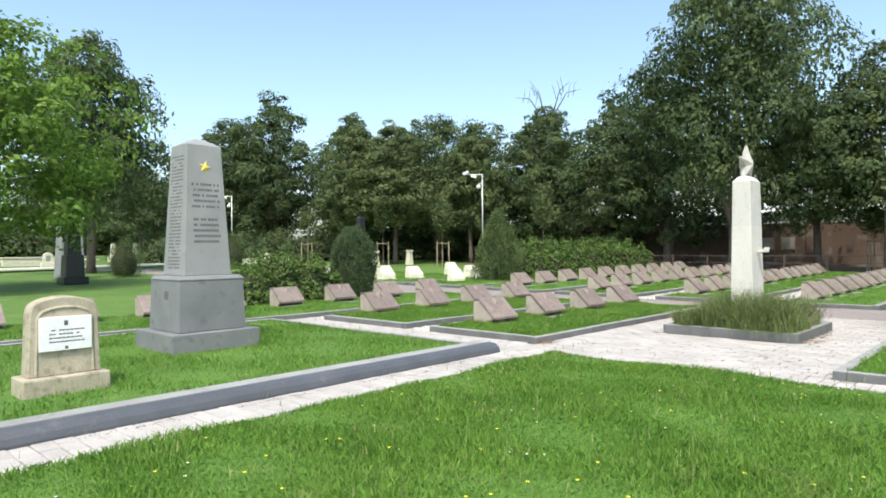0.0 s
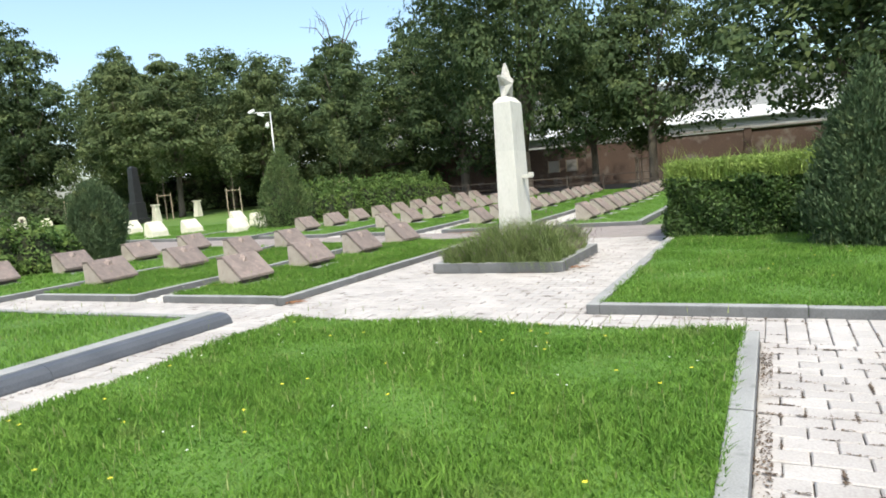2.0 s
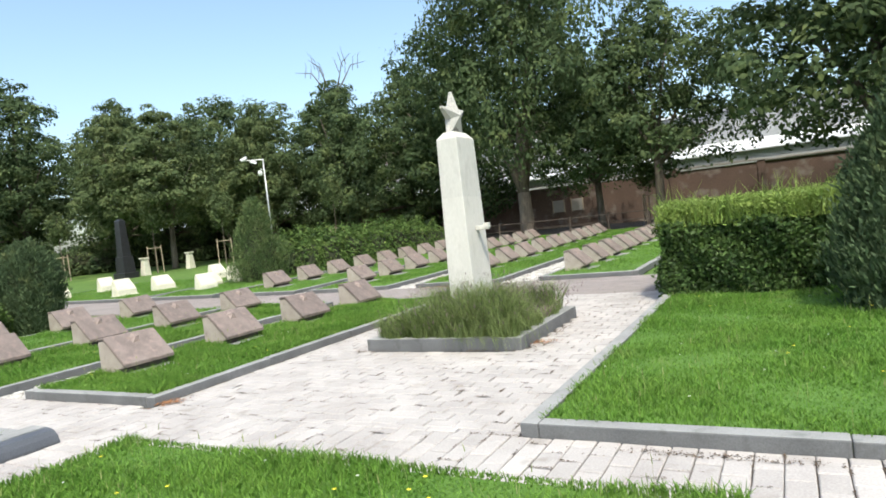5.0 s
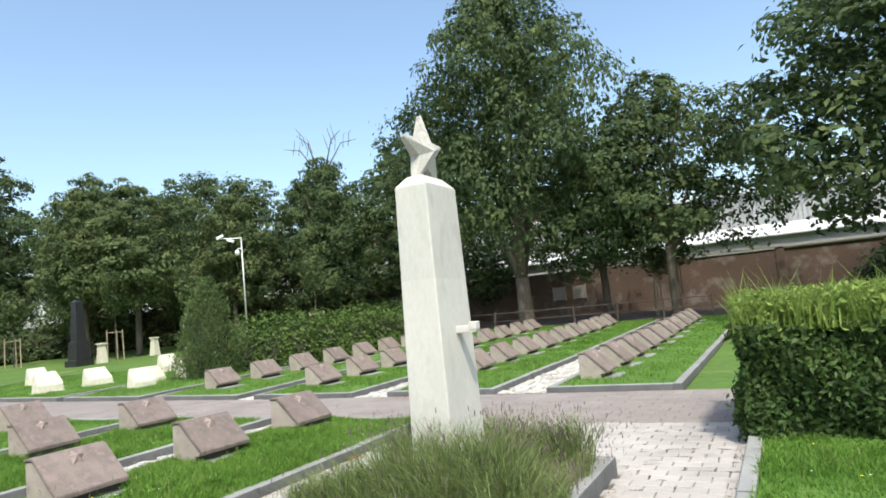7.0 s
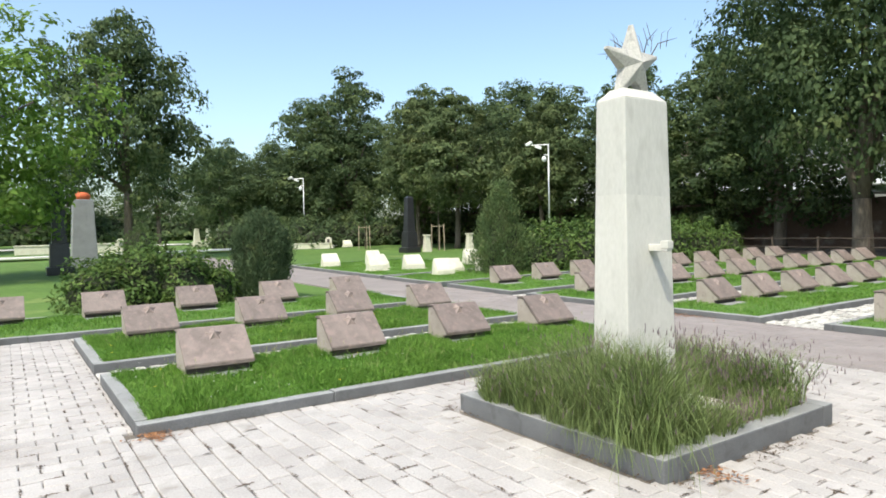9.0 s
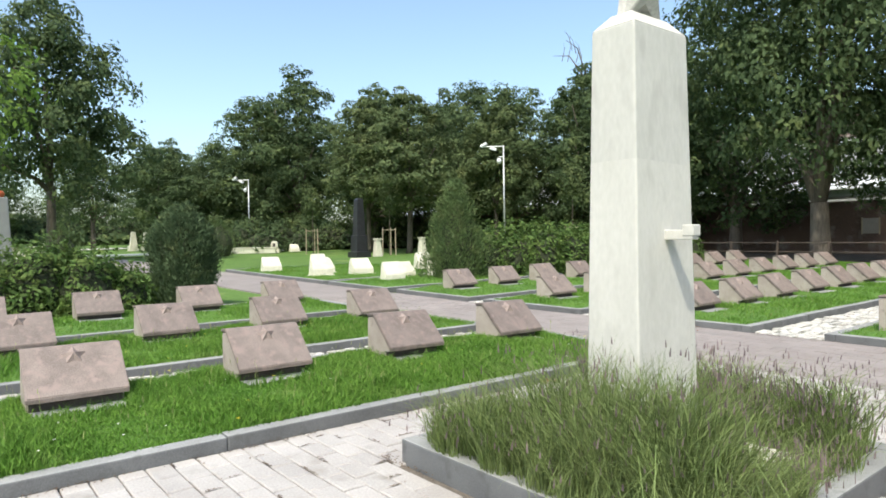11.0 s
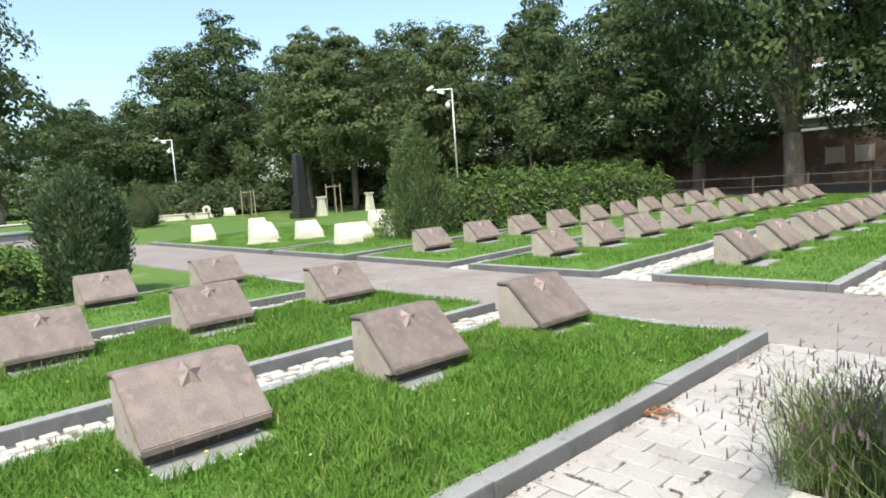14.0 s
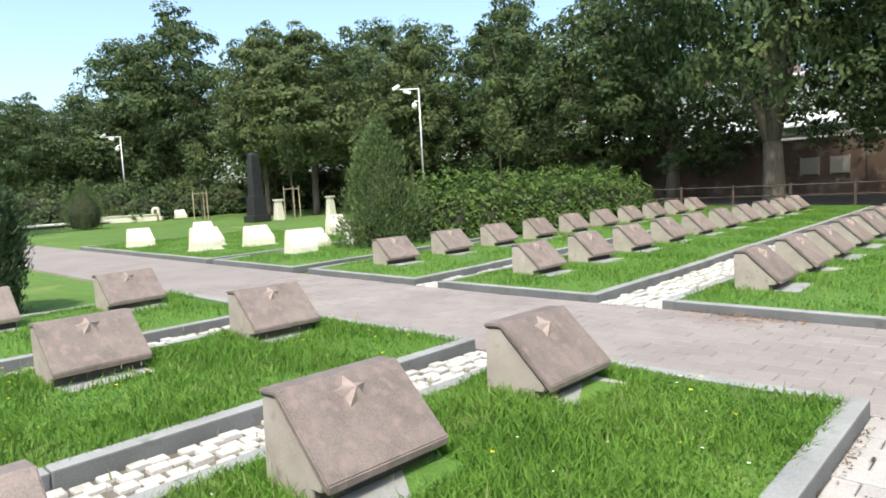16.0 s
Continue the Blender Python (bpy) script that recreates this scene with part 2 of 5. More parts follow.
def thing(name, x, y, label, category, group="", kind="", turn=0.0, z=None):
    ob = new(name)
    ob.empty_display_size = 0.2
    ob.matrix_basis = pose(x, y, rise(x, y) if z is None else z, 0, 0, turn)
    return tagged(ob, label, category, group, kind)


def box(bm, x0, x1, y0, y1, z0, z1, bevel=0.0, drape=False):
    r = bmesh.ops.create_cube(bm, size=1.0)
    vs = r["verts"]
    for v in vs:
        v.co = Vector(((x0 + x1) / 2 + v.co.x * (x1 - x0), (y0 + y1) / 2 + v.co.y * (y1 - y0), (z0 + z1) / 2 + v.co.z * (z1 - z0)))
    if bevel:
        es = list({e for v in vs for e in v.link_edges})
        bmesh.ops.bevel(bm, geom=es, offset=bevel, segments=2, affect="EDGES", profile=0.5)
    if drape:
        for v in bm.verts:
            v.co.z += rise(v.co.x, v.co.y)
    return bm


def boxed(x0, x1, y0, y1, z0, z1, bevel=0.0, drape=False):
    return box(bmesh.new(), x0, x1, y0, y1, z0, z1, bevel, drape)


def frustum(bm, hx0, hy0, z0, hx1, hy1, z1, bevel=0.0, cx=0.0, cy=0.0):
    """A four-sided block that narrows upwards."""
    vs = [bm.verts.new((cx + sx * hx, cy + sy * hy, z)) for hx, hy, z in ((hx0, hy0, z0), (hx1, hy1, z1)) for sx, sy in ((-1, -1), (1, -1), (1, 1), (-1, 1))]
    fs = [bm.faces.new([vs[i] for i in idx]) for idx in ((3, 2, 1, 0), (4, 5, 6, 7), (0, 1, 5, 4), (1, 2, 6, 5), (2, 3, 7, 6), (3, 0, 4, 7))]
    if bevel:
        bmesh.ops.bevel(bm, geom=list({e for f in fs for e in f.edges}), offset=bevel, segments=2, affect="EDGES", profile=0.5)
    return bm


def tube(bm, points, radii, sides=8):
    """A round limb through the points."""
    rings = []
    for i, (p, r) in enumerate(zip(points, radii)):
        p = Vector(p)
        way = Vector(points[min(i + 1, len(points) - 1)]) - Vector(points[max(i - 1, 0)])
        q = way.normalized().to_track_quat("Z", "Y")
        rings.append([bm.verts.new(p + q @ Vector((r * math.cos(a), r * math.sin(a), 0))) for a in [2 * math.pi * k / sides for k in range(sides)]])
    for a, b in zip(rings, rings[1:]):
        for k in range(sides):
            bm.faces.new((a[k], a[(k + 1) % sides], b[(k + 1) % sides], b[k]))
    bm.faces.new(rings[0][::-1])
    bm.faces.new(rings[-1])
    return bm


def cards(rng, centres, outward, size, long=1.0, spread=0.8):
    """Leaf-shaped pieces, folded along the middle, one at each centre, that face roughly outward."""
    n = len(centres)
    normal = outward + rng.normal(0, spread, (n, 3))
    normal /= np.linalg.norm(normal, axis=1, keepdims=True) + 1e-9
    a = np.cross(normal, rng.normal(0, 1, (n, 3)))
    a /= np.linalg.norm(a, axis=1, keepdims=True) + 1e-9
    b = np.cross(normal, a)
    s = size * rng.uniform(0.6, 1.3, (n, 1))
    tip = centres + a * s * long
    tail = centres - a * s * long
    left, right = centres + b * s * 0.55 + normal * s * 0.2, centres - b * s * 0.55 + normal * s * 0.2
    verts = np.stack([tail, left, tip, right], 1).reshape(-1, 3)
    faces = np.arange(4 * n).reshape(n, 4)
    return verts, faces


# ---- structure: ground, paving, kerbs, lawns ----
KW, KH = 0.14, 0.10                     # kerb width and height over the paving


def ground_sheet():
    bm = bmesh.new()
    edge = [-900, -400, -200, -120] + list(range(-90, 61, 3)) + [90, 200, 400, 900]
    grid = [[bm.verts.new((x, y, rise(min(x, 0), min(max(y, -30), 60)) * (1 if abs(x) < 130 else 0.6) - 0.05)) for y in edge] for x in edge]
    for a, b in zip(grid, grid[1:]):
        for k in range(len(edge) - 1):
            bm.faces.new((a[k], b[k], b[k + 1], a[k + 1]))
    return tagged(part("ground", bm, M_FAR, smooth=True), "mown grass ground reaching out under the trees", "ground", kind="structure")


ground_sheet()


def sheet(name, x0, x1, y0, y1, z, mat, label, category, step=2.0, parent=None, mound=0.0):
    bm = bmesh.new()
    nx, ny = max(1, int((x1 - x0) / step)), max(1, int((y1 - y0) / step))
    top = [[bm.verts.new((x0 + (x1 - x0) * i / nx, y0 + (y1 - y0) * j / ny, 0)) for j in range(ny + 1)] for i in range(nx + 1)]
    for v in bm.verts:
        inner = min(v.co.x - x0, x1 - v.co.x, v.co.y - y0, y1 - v.co.y)
        v.co.z = z + rise(v.co.x, v.co.y) + mound * min(1.0, max(0.0, inner - 0.1) / 0.45)
    for i in range(nx):
        for j in range(ny):
            bm.faces.new((top[i][j], top[i + 1][j], top[i + 1][j + 1], top[i][j + 1]))
    skirt = bmesh.ops.extrude_face_region(bm, geom=bm.faces[:])
    for v in [g for g in skirt["geom"] if isinstance(g, bmesh.types.BMVert)]:
        v.co.z -= 0.06
    bmesh.ops.recalc_face_normals(bm, faces=bm.faces[:])
    ob = part(name, bm, mat, parent)
    return tagged(ob, label, category, kind="structure") if not parent else ob


LAWNS = []


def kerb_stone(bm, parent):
    """A kerb stone: pale upward faces, darker concrete on all the others."""
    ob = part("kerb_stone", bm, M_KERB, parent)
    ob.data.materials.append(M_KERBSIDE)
    # faces are split by their normal: paler on top, darker elsewhere
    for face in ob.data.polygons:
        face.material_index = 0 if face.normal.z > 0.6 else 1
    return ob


def lawn(name, x0, x1, y0, y1, sides, label, seg=2.0, overhang=0.0):
    """A turf bed with kerbs on the named sides (w, e, s, n), each side cut into kerb stones about seg long."""
    root = tagged(sheet(name, x0 + 0.02, x1 - 0.02, y0 + 0.02, y1 - 0.02, 0.075, M_TURF, label, "lawn", step=0.3 if x1 - x0 < 3.5 else 2.0, mound=0.055 if x1 - x0 < 3.5 else 0.0), kind="structure")
    LAWNS.append((x0 + (KW if "w" in sides else -overhang), x1 - (KW if "e" in sides else -overhang), y0 + (KW if "s" in sides else -overhang), y1 - (KW if "n" in sides else -overhang)))
    for side in sides:
        if side in "we":
            a, b, c = y0, y1, (x0 if side == "w" else x1 - KW)
        else:
            a, b, c = x0 + (KW if "w" in sides else 0), x1 - (KW if "e" in sides else 0), (y0 if side == "s" else y1 - KW)
        n = max(1, round((b - a) / seg))
        for k in range(n):
            p, q = a + (b - a) * k / n + 0.0015, a + (b - a) * (k + 1) / n - 0.0015
            rect = (c, c + KW, p, q) if side in "we" else (p, q, c, c + KW)
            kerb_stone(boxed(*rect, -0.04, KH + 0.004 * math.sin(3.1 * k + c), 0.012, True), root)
    return root


YF, YB = -3.84, 3.28                    # front and back of the plots by the square
YR = 5.85                               # far side of the road
lawn("lawn_1", -4.50, -2.02, YF, YB, "wesn", "green grave plot edged with grey concrete kerbs")
lawn("lawn_2", -7.85, -5.16, YF, YB, "wesn", "green grave plot edged with grey concrete kerbs")
lawn("lawn_3", -11.45, -8.50, -16.0, YB, "wesn", "long green grave plot edged with grey concrete kerbs")
lawn("lawn_4", -8.2, -2.28, -16.0, -4.95, "wn", "lawn round a grey memorial behind a dark kerb")
lawn("lawn_5", -0.95, 3.96, -16.0, -4.93, "e", "open lawn with small wild flowers and a grey kerb", overhang=0.05)
lawn("lawn_6", 2.28, 14.0, -4.02, 2.4, "ws", "lawn in front of a clipped hedge with grey kerbs")
lawn("lawn_14", 2.28, 5.7, 2.4, 4.3, "wn", "bed of grass under a clipped hedge")
lawn("lawn_7", 4.9, 12.0, -16.0, -5.05, "wn", "lawn beside the paved walk with a grey kerb")
lawn("lawn_8", -4.5, -2.15, YR, 24.0, "wes", "green grave plot edged with grey concrete kerbs")
lawn("lawn_9", -8.1, -5.35, YR, 24.0, "wes", "green grave plot edged with grey concrete kerbs")
lawn("lawn_10", -11.5, -8.6, YR, 24.0, "wes", "green grave plot edged with grey concrete kerbs")
lawn("lawn_11", -1.14, 1.15, YR, 24.0, "wes", "green grave plot edged with grey concrete kerbs")
lawn("lawn_12", -15.2, -12.0, YR, 13.0, "wes", "green plot of white stones with grey kerbs")
lawn("lawn_13", -24.0, -15.5, YR, 12.0, "wes", "green plot of white stones with grey kerbs")


def dark_kerb():
    """The low, broad kerb of dark polished stone along the memorial lawn, with a rounded outer edge."""
    root = thing("dark_kerb", -2.08, -10.26, "low dark polished stone kerb with a rounded edge beside a pale walk", "kerb", kind="structure", z=0.0)
    for k in range(5):
        a, b = -6.0 + k * 2.27, -6.0 + (k + 1) * 2.27 - 0.004
        bm = bmesh.new()
        prof = [(-0.28, -0.03), (-0.28, 0.135), (-0.02, 0.135), (0.06, 0.12), (0.12, 0.075), (0.14, 0.02), (0.14, -0.03)]
        ends = [[bm.verts.new((x, y, z)) for x, z in prof] for y in (a, b)]
        for i in range(len(prof)):
            j = (i + 1) % len(prof)
            bm.faces.new((ends[0][i], ends[0][j], ends[1][j], ends[1][i]))
        bm.faces.new(ends[0][::-1])
        bm.faces.new(ends[1])
        bmesh.ops.recalc_face_normals(bm, faces=bm.faces[:])
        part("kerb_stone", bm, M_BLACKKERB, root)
        part("kerb_top", boxed(-0.275, -0.05, a + 0.002, b - 0.002, 0.133, 0.142, 0.003), M_KERB, root, "grey upper face")


dark_kerb()

# paving: a bed under all, then the stones
sheet("paving_bed", -8.72, 14.0, -16.0, YR, -0.025, M_JOINT, "dark sandy bed under the paving stones", "paving", step=4.0)
road_1 = sheet("road", -45.0, -12.0, 3.3, YR, -0.008, M_ROAD, "pinkish grey paved road across the cemetery", "road")
sheet("walk_far", -47.5, -44.8, -60.0, 18.0, 0.16, M_PATH, "pale far path with a raised white edge", "path")
sheet("walk_far", -72.0, -68.5, -60.0, 12.0, 0.10, M_PATH, "pale far path across the lawns", "path")
sheet("road", 5.7, 40.0, 2.42, 33.0, -0.02, M_ROAD, "grey paved yard beyond the hedge", "road")


# ---- white pillar with a star, in its planter ----
def pillar():
    root = thing("star_pillar", 0.09, -0.15, "white rendered tapering pillar topped by a stone star", "monument", z=0.0)
    seam = 1.93
    bm = frustum(bmesh.new(), 0.20, 0.325, 0.0, 0.155, 0.28, 2.75, 0.012)
    bmesh.ops.bisect_plane(bm, geom=bm.verts[:] + bm.edges[:] + bm.faces[:], plane_co=(0, 0, seam), plane_no=(0, 0.03, 1))
    shaft = part("shaft", bm, M_PILLAR, root)
    shaft.data.materials.append(M_PILLARTOP)
    for face in shaft.data.polygons:
        face.material_index = 1 if face.center.z > seam else 0
    part("cap", frustum(bmesh.new(), 0.157, 0.282, 2.747, 0.075, 0.19, 2.845, 0.008), M_PILLAR, root)
    # a thick star with blunt points, ridged on both faces, its lower points sunk in the cap
    bm = bmesh.new()
    R, r, T, cz = 0.345, 0.140, 0.125, 3.07
    rim = []
    for k in range(5):
        a = k * 2 * math.pi / 5
        rim += [(R, a - 0.035, 0.018), (R, a + 0.035, 0.018), (r, a + math.pi / 5, 0.045)]
    rings = [[bm.verts.new((side * e, -q * math.sin(a), cz + q * math.cos(a))) for q, a, e in rim] for side in (1, -1)]
    tips = [bm.verts.new((T, 0, cz)), bm.verts.new((-T, 0, cz))]
    n = len(rim)
    for k in range(n):
        j = (k + 1) % n
        bm.faces.new((tips[0], rings[0][k], rings[0][j]))
        bm.faces.new((tips[1], rings[1][j], rings[1][k]))
        bm.faces.new((rings[0][j], rings[0][k], rings[1][k], rings[1][j]))
    bmesh.ops.recalc_face_normals(bm, faces=bm.faces[:])
    part("star", bm, M_STARTOP, root, "weathered white stone star with five blunt ridged points")
    bm = boxed(0.15, 0.36, -0.02, 0.05, 1.455, 1.515, 0.006)
    box(bm, 0.295, 0.37, -0.026, 0.056, 1.475, 1.545, 0.008)
    part("bracket", bm, M_PILLAR, root, "small white stone bracket with an upturned end")


pillar()


def planter():
    root = thing("planter", 0.09, -0.13, "square bed edged with grey concrete kerbs round the pillar", "planter", z=0.0)
    h = 1.12
    for x0, x1, y0, y1 in ((-h, h, -h, -h + 0.15), (-h, h, h - 0.15, h), (-h, -h + 0.15, -h + 0.152, h - 0.152), (h - 0.15, h, -h + 0.152, h - 0.152)):
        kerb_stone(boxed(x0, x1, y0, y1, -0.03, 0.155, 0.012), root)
    bm = boxed(-h + 0.14, h - 0.14, -h + 0.14, h - 0.14, -0.03, 0.10)
    part("soil", bm, M_SOIL, root, "dry pale soil")
    part("slab", boxed(-h + 0.152, 0.74, -0.46, 0.46, 0.0, 0.17, 0.012), M_SLAB, root, "flat pale concrete slab under the pillar")


planter()


def blades(rng, roots, height, width, lean, segments=2, curve=1.0):
    """Thin arching blades from the roots: one strip each."""
    n = len(roots)
    ang = rng.uniform(0, 2 * math.pi, n)
    way = np.stack([np.cos(ang), np.sin(ang), np.zeros(n)], 1)
    side = np.stack([-np.sin(ang), np.cos(ang), np.zeros(n)], 1)
    tw = rng.uniform(0, math.pi, n)[:, None]
    side = side * np.cos(tw) + way * np.sin(tw)
    h = (height * rng.uniform(0.55, 1.2, n))[:, None]
    bend = (lean * rng.uniform(0.1, 1.0, n))[:, None] * h
    rows = []
    for k in range(segments):
        f = k / segments
        mid = roots + way * bend * f ** (1 + curve) + np.array([0, 0, 1]) * h * f
        w = width * (1 - 0.6 * f)
        rows += [mid - side * w, mid + side * w]
    rows.append(roots + way * bend + np.array([0, 0, 1]) * h * (1 - 0.22 * np.reshape(lean, (-1, 1)) * np.ones((n, 1))))
    per = 2 * segments + 1
    verts = np.stack(rows, 1).reshape(-1, 3)
    base = (np.arange(n) * per)[:, None]
    tris = []
    for k in range(segments - 1):
        a = 2 * k
        tris += [[a, a + 1, a + 3], [a, a + 3, a + 2]]
    a = 2 * (segments - 1)
    tris.append([a, a + 1, a + 2])
    faces = np.concatenate([base + np.array([t]) for t in tris], 0)
    return verts, faces, rows[-1]


def lavender():
    rng = np.random.default_rng(5)
    root = thing("lavender", 0.09, -0.13, "tall grassy lavender overgrowing the planter round the pillar", "plant", kind="stuff", z=0.0)
    clumps = [(-0.88 + 0.19 * k + rng.uniform(-0.05, 0.05), y + rng.uniform(-0.05, 0.05), rng.uniform(0.40, 0.72) * (0.70 + 0.05 * min(k, 7))) for k in range(10) for y in (-0.92, -0.66)]
    clumps += [(-0.95 + 0.195 * k + rng.uniform(-0.05, 0.05), y + rng.uniform(-0.05, 0.05), rng.uniform(0.42, 0.62)) for k in range(10) for y in (0.62, 0.92)]
    clumps += [(0.92, -0.3, 0.3), (0.88, -0.12, 0.26), (0.86, 0.2, 0.24), (0.9, 0.45, 0.34), (0.9, -1.0, 0.62), (0.75, -0.9, 0.72), (0.9, -0.65, 0.5), (0.45, -0.8, 0.8), (0.15, -0.75, 0.82), (0.6, -0.62, 0.74), (-0.15, -0.7, 0.74)]
    pts, hs = [], []
    for cx, cy, h in clumps:
        k = 470 if cy < 0 else 270
        a, r = rng.uniform(0, 2 * math.pi, k), 0.17 * np.sqrt(rng.uniform(0, 1, k))
        pts.append(np.stack([np.clip(cx + r * np.cos(a), -1.08, 1.1), np.clip(cy + r * np.sin(a), -1.1, 1.08), np.full(k, 0.1)], 1))
        hs.append(np.full(k, h))
    pts, hs = np.concatenate(pts), np.concatenate(hs)
    inside = (pts[:, 0] > -1.04) & (pts[:, 0] < 0.8) & (pts[:, 1] > -0.48) & (pts[:, 1] < 0.48)
    pts, hs = pts[~inside], hs[~inside]
    edge = np.maximum(np.abs(pts[:, 0]), np.abs(pts[:, 1]))
    lean = np.where(edge > 0.85, 1.0, 0.65) + np.where(pts[:, 1] > 0.3, 0.2, 0.0)
    v, f, tips = blades(rng, pts, hs, 0.0033, lean, 3)
    soup("stems", v, f, M_LAV, root)
    # stems that have flopped over the kerb at one corner, each bent its own way
    n = 620
    at = rng.uniform(0, 1, n)
    foot = np.stack([0.98 - 0.75 * at + rng.normal(0, 0.05, n), -0.95 + rng.normal(0, 0.07, n), np.full(n, 0.12)], 1)
    way = np.stack([rng.normal(0.15, 0.5, n), rng.normal(-0.4, 0.3, n), np.zeros(n)], 1)
    size = rng.uniform(0.3, 1.0, (n, 1)) * (1.0 - 0.3 * at[:, None])
    high = np.array([0, 0, 1.0])
    rise_to, fall_to = rng.uniform(0.22, 0.60, (n, 1)), rng.uniform(-0.20, 0.34, (n, 1))
    sway = np.stack([rng.normal(0, 0.06, n), rng.normal(0, 0.06, n), np.zeros(n)], 1)
    line = [foot, foot + way * 0.08 * size + high * rise_to * 0.7 * size, foot + way * 0.24 * size + sway + high * rise_to * size, foot + way * 0.42 * size + sway + high * (rise_to * 0.55 + fall_to * 0.4) * size, foot + way * 0.55 * size + sway * 0.5 + high * np.maximum(fall_to * size, -0.10)]
    across = np.stack([-way[:, 1], way[:, 0], np.zeros(n)], 1)
    across *= 0.0021 / np.linalg.norm(across, axis=1, keepdims=True)
    strip = np.stack([q + s * across * w for q, w in zip(line, (1, 1, 1, 0.9, 0.4)) for s in (-1, 1)], 1).reshape(-1, 3)
    first = np.arange(n)[:, None] * 10
    quads = np.concatenate([first + np.array([[k, k + 1, k + 3, k + 2]]) for k in (0, 2, 4, 6)], 0)
    soup("drooping_stems", strip, quads, M_LAV, root, "stems drooping over the kerb")
    pick = rng.uniform(0, 1, len(tips)) < np.where(pts[:, 1] > -0.2, 0.52, 0.09)
    t = tips[pick]
    vv, ff, _ = blades(rng, t - np.array([0, 0, 0.035]), np.full(len(t), 0.06), 0.0048, 0.35, 2)
    soup("flower_heads", vv, ff, M_LAVTOP, root, "faded purple-brown flower heads")


lavender()


# ---- gravestones with a sloping plate and a star ----
def gravestone():
    root = thing("gravestone", 0, 0, "low tan granite gravestone with sloping pink plate and star", "gravestone", "gravestones in rows", z=0.0)
    w = 0.365
    prof = [(-0.26, 0.0), (-0.26, 0.575), (-0.235, 0.595), (-0.13, 0.605), (0.215, 0.255), (0.195, 0.215), (0.12, 0.21), (0.12, 0.0)]
    bm = bmesh.new()
    ends = [[bm.verts.new((x, y, z)) for x, z in prof] for y in (-w, w)]
    for i in range(len(prof)):
        j = (i + 1) % len(prof)
        bm.faces.new((ends[0][i], ends[0][j], ends[1][j], ends[1][i]))
    bm.faces.new(ends[0][::-1])
    bm.faces.new(ends[1])
    bmesh.ops.recalc_face_normals(bm, faces=bm.faces[:])
    bmesh.ops.bevel(bm, geom=bm.edges[:], offset=0.007, segments=1, affect="EDGES")
    part("body", bm, M_GRANITE, root)
    # the plate lies on the top and the slope, bent along the ridge
    bm = bmesh.new()
    wide = w + 0.014
    line = [(-0.265, 0.609), (-0.13, 0.619), (0.222, 0.262), (0.262, 0.226)]
    over = [(-0.262, 0.634), (-0.112, 0.650), (0.268, 0.276)]
    shape = line + over[::-1]
    ends = [[bm.verts.new((x, y, z)) for x, z in shape] for y in (-wide, wide)]
    n = len(shape)
    for i in range(n):
        bm.faces.new((ends[0][i], ends[0][(i + 1) % n], ends[1][(i + 1) % n], ends[1][i]))
    bm.faces.new(ends[0][::-1])
    bm.faces.new(ends[1])
    bmesh.ops.recalc_face_normals(bm, faces=bm.faces[:])
    bmesh.ops.bevel(bm, geom=bm.edges[:], offset=0.007, segments=2, affect="EDGES")
    part("plate", bm, M_PLATE, root, "pink-brown granite plate")
    # a dark strip in the joint between body and plate paints its shadow gap
    bm = bmesh.new()
    bed = [(-0.255, 0.596), (-0.13, 0.604), (0.222, 0.248), (0.228, 0.255), (-0.13, 0.6195), (-0.255, 0.610)]
    ends = [[bm.verts.new((x, y, z)) for x, z in bed] for y in (-w - 0.003, w + 0.003)]
    for i in range(len(bed)):
        j = (i + 1) % len(bed)
        bm.faces.new((ends[0][i], ends[0][j], ends[1][j], ends[1][i]))
    bm.faces.new(ends[0][::-1])
    bm.faces.new(ends[1])
    bmesh.ops.recalc_face_normals(bm, faces=bm.faces[:])
    part("joint_shadow", bm, M_SLOT, root, "joint under the plate, its shadow gap painted dark")
    slope = math.degrees(math.atan2(0.378, 0.378))
    lie = pose(0.077, 0, 0.461, 0, slope, 0)
    bm = bmesh.new()
    ring = [bm.verts.new((-0.145 - rr * math.cos(a), rr * math.sin(a), -0.002)) for rr, a in [((0.110 if k % 2 == 0 else 0.062), k * math.pi / 5) for k in range(10)]]
    top = bm.verts.new((-0.145, 0, 0.056))
    for k in range(10):
        bm.faces.new((top, ring[k], ring[(k + 1) % 10]))
    bmesh.ops.recalc_face_normals(bm, faces=bm.faces[:])
    bm.transform(lie)
    part("star", bm, M_STAR, root, "raised star relief")
    # the foot's near-black colour carries the shade under the overhang
    part("foot", boxed(0.10, 0.155, -w + 0.02, w - 0.02, -0.02, 0.205), M_SLOT, root, "recessed foot, the overhang's shade painted into its colour")
    part("slab", boxed(0.157, 0.44, -w + 0.02, w - 0.02, 0.0, 0.142, 0.01), M_KERB, root, "grey slab in front")
    bm = bmesh.new()
    for k in range(5):
        box(bm, 0.02, 0.05, -0.05 + k * 0.022, -0.036 + k * 0.022, -0.002, 0.0015)
    bm.transform(lie)
    part("inscription", bm, M_STAR, root, "small worn numerals")
    return root


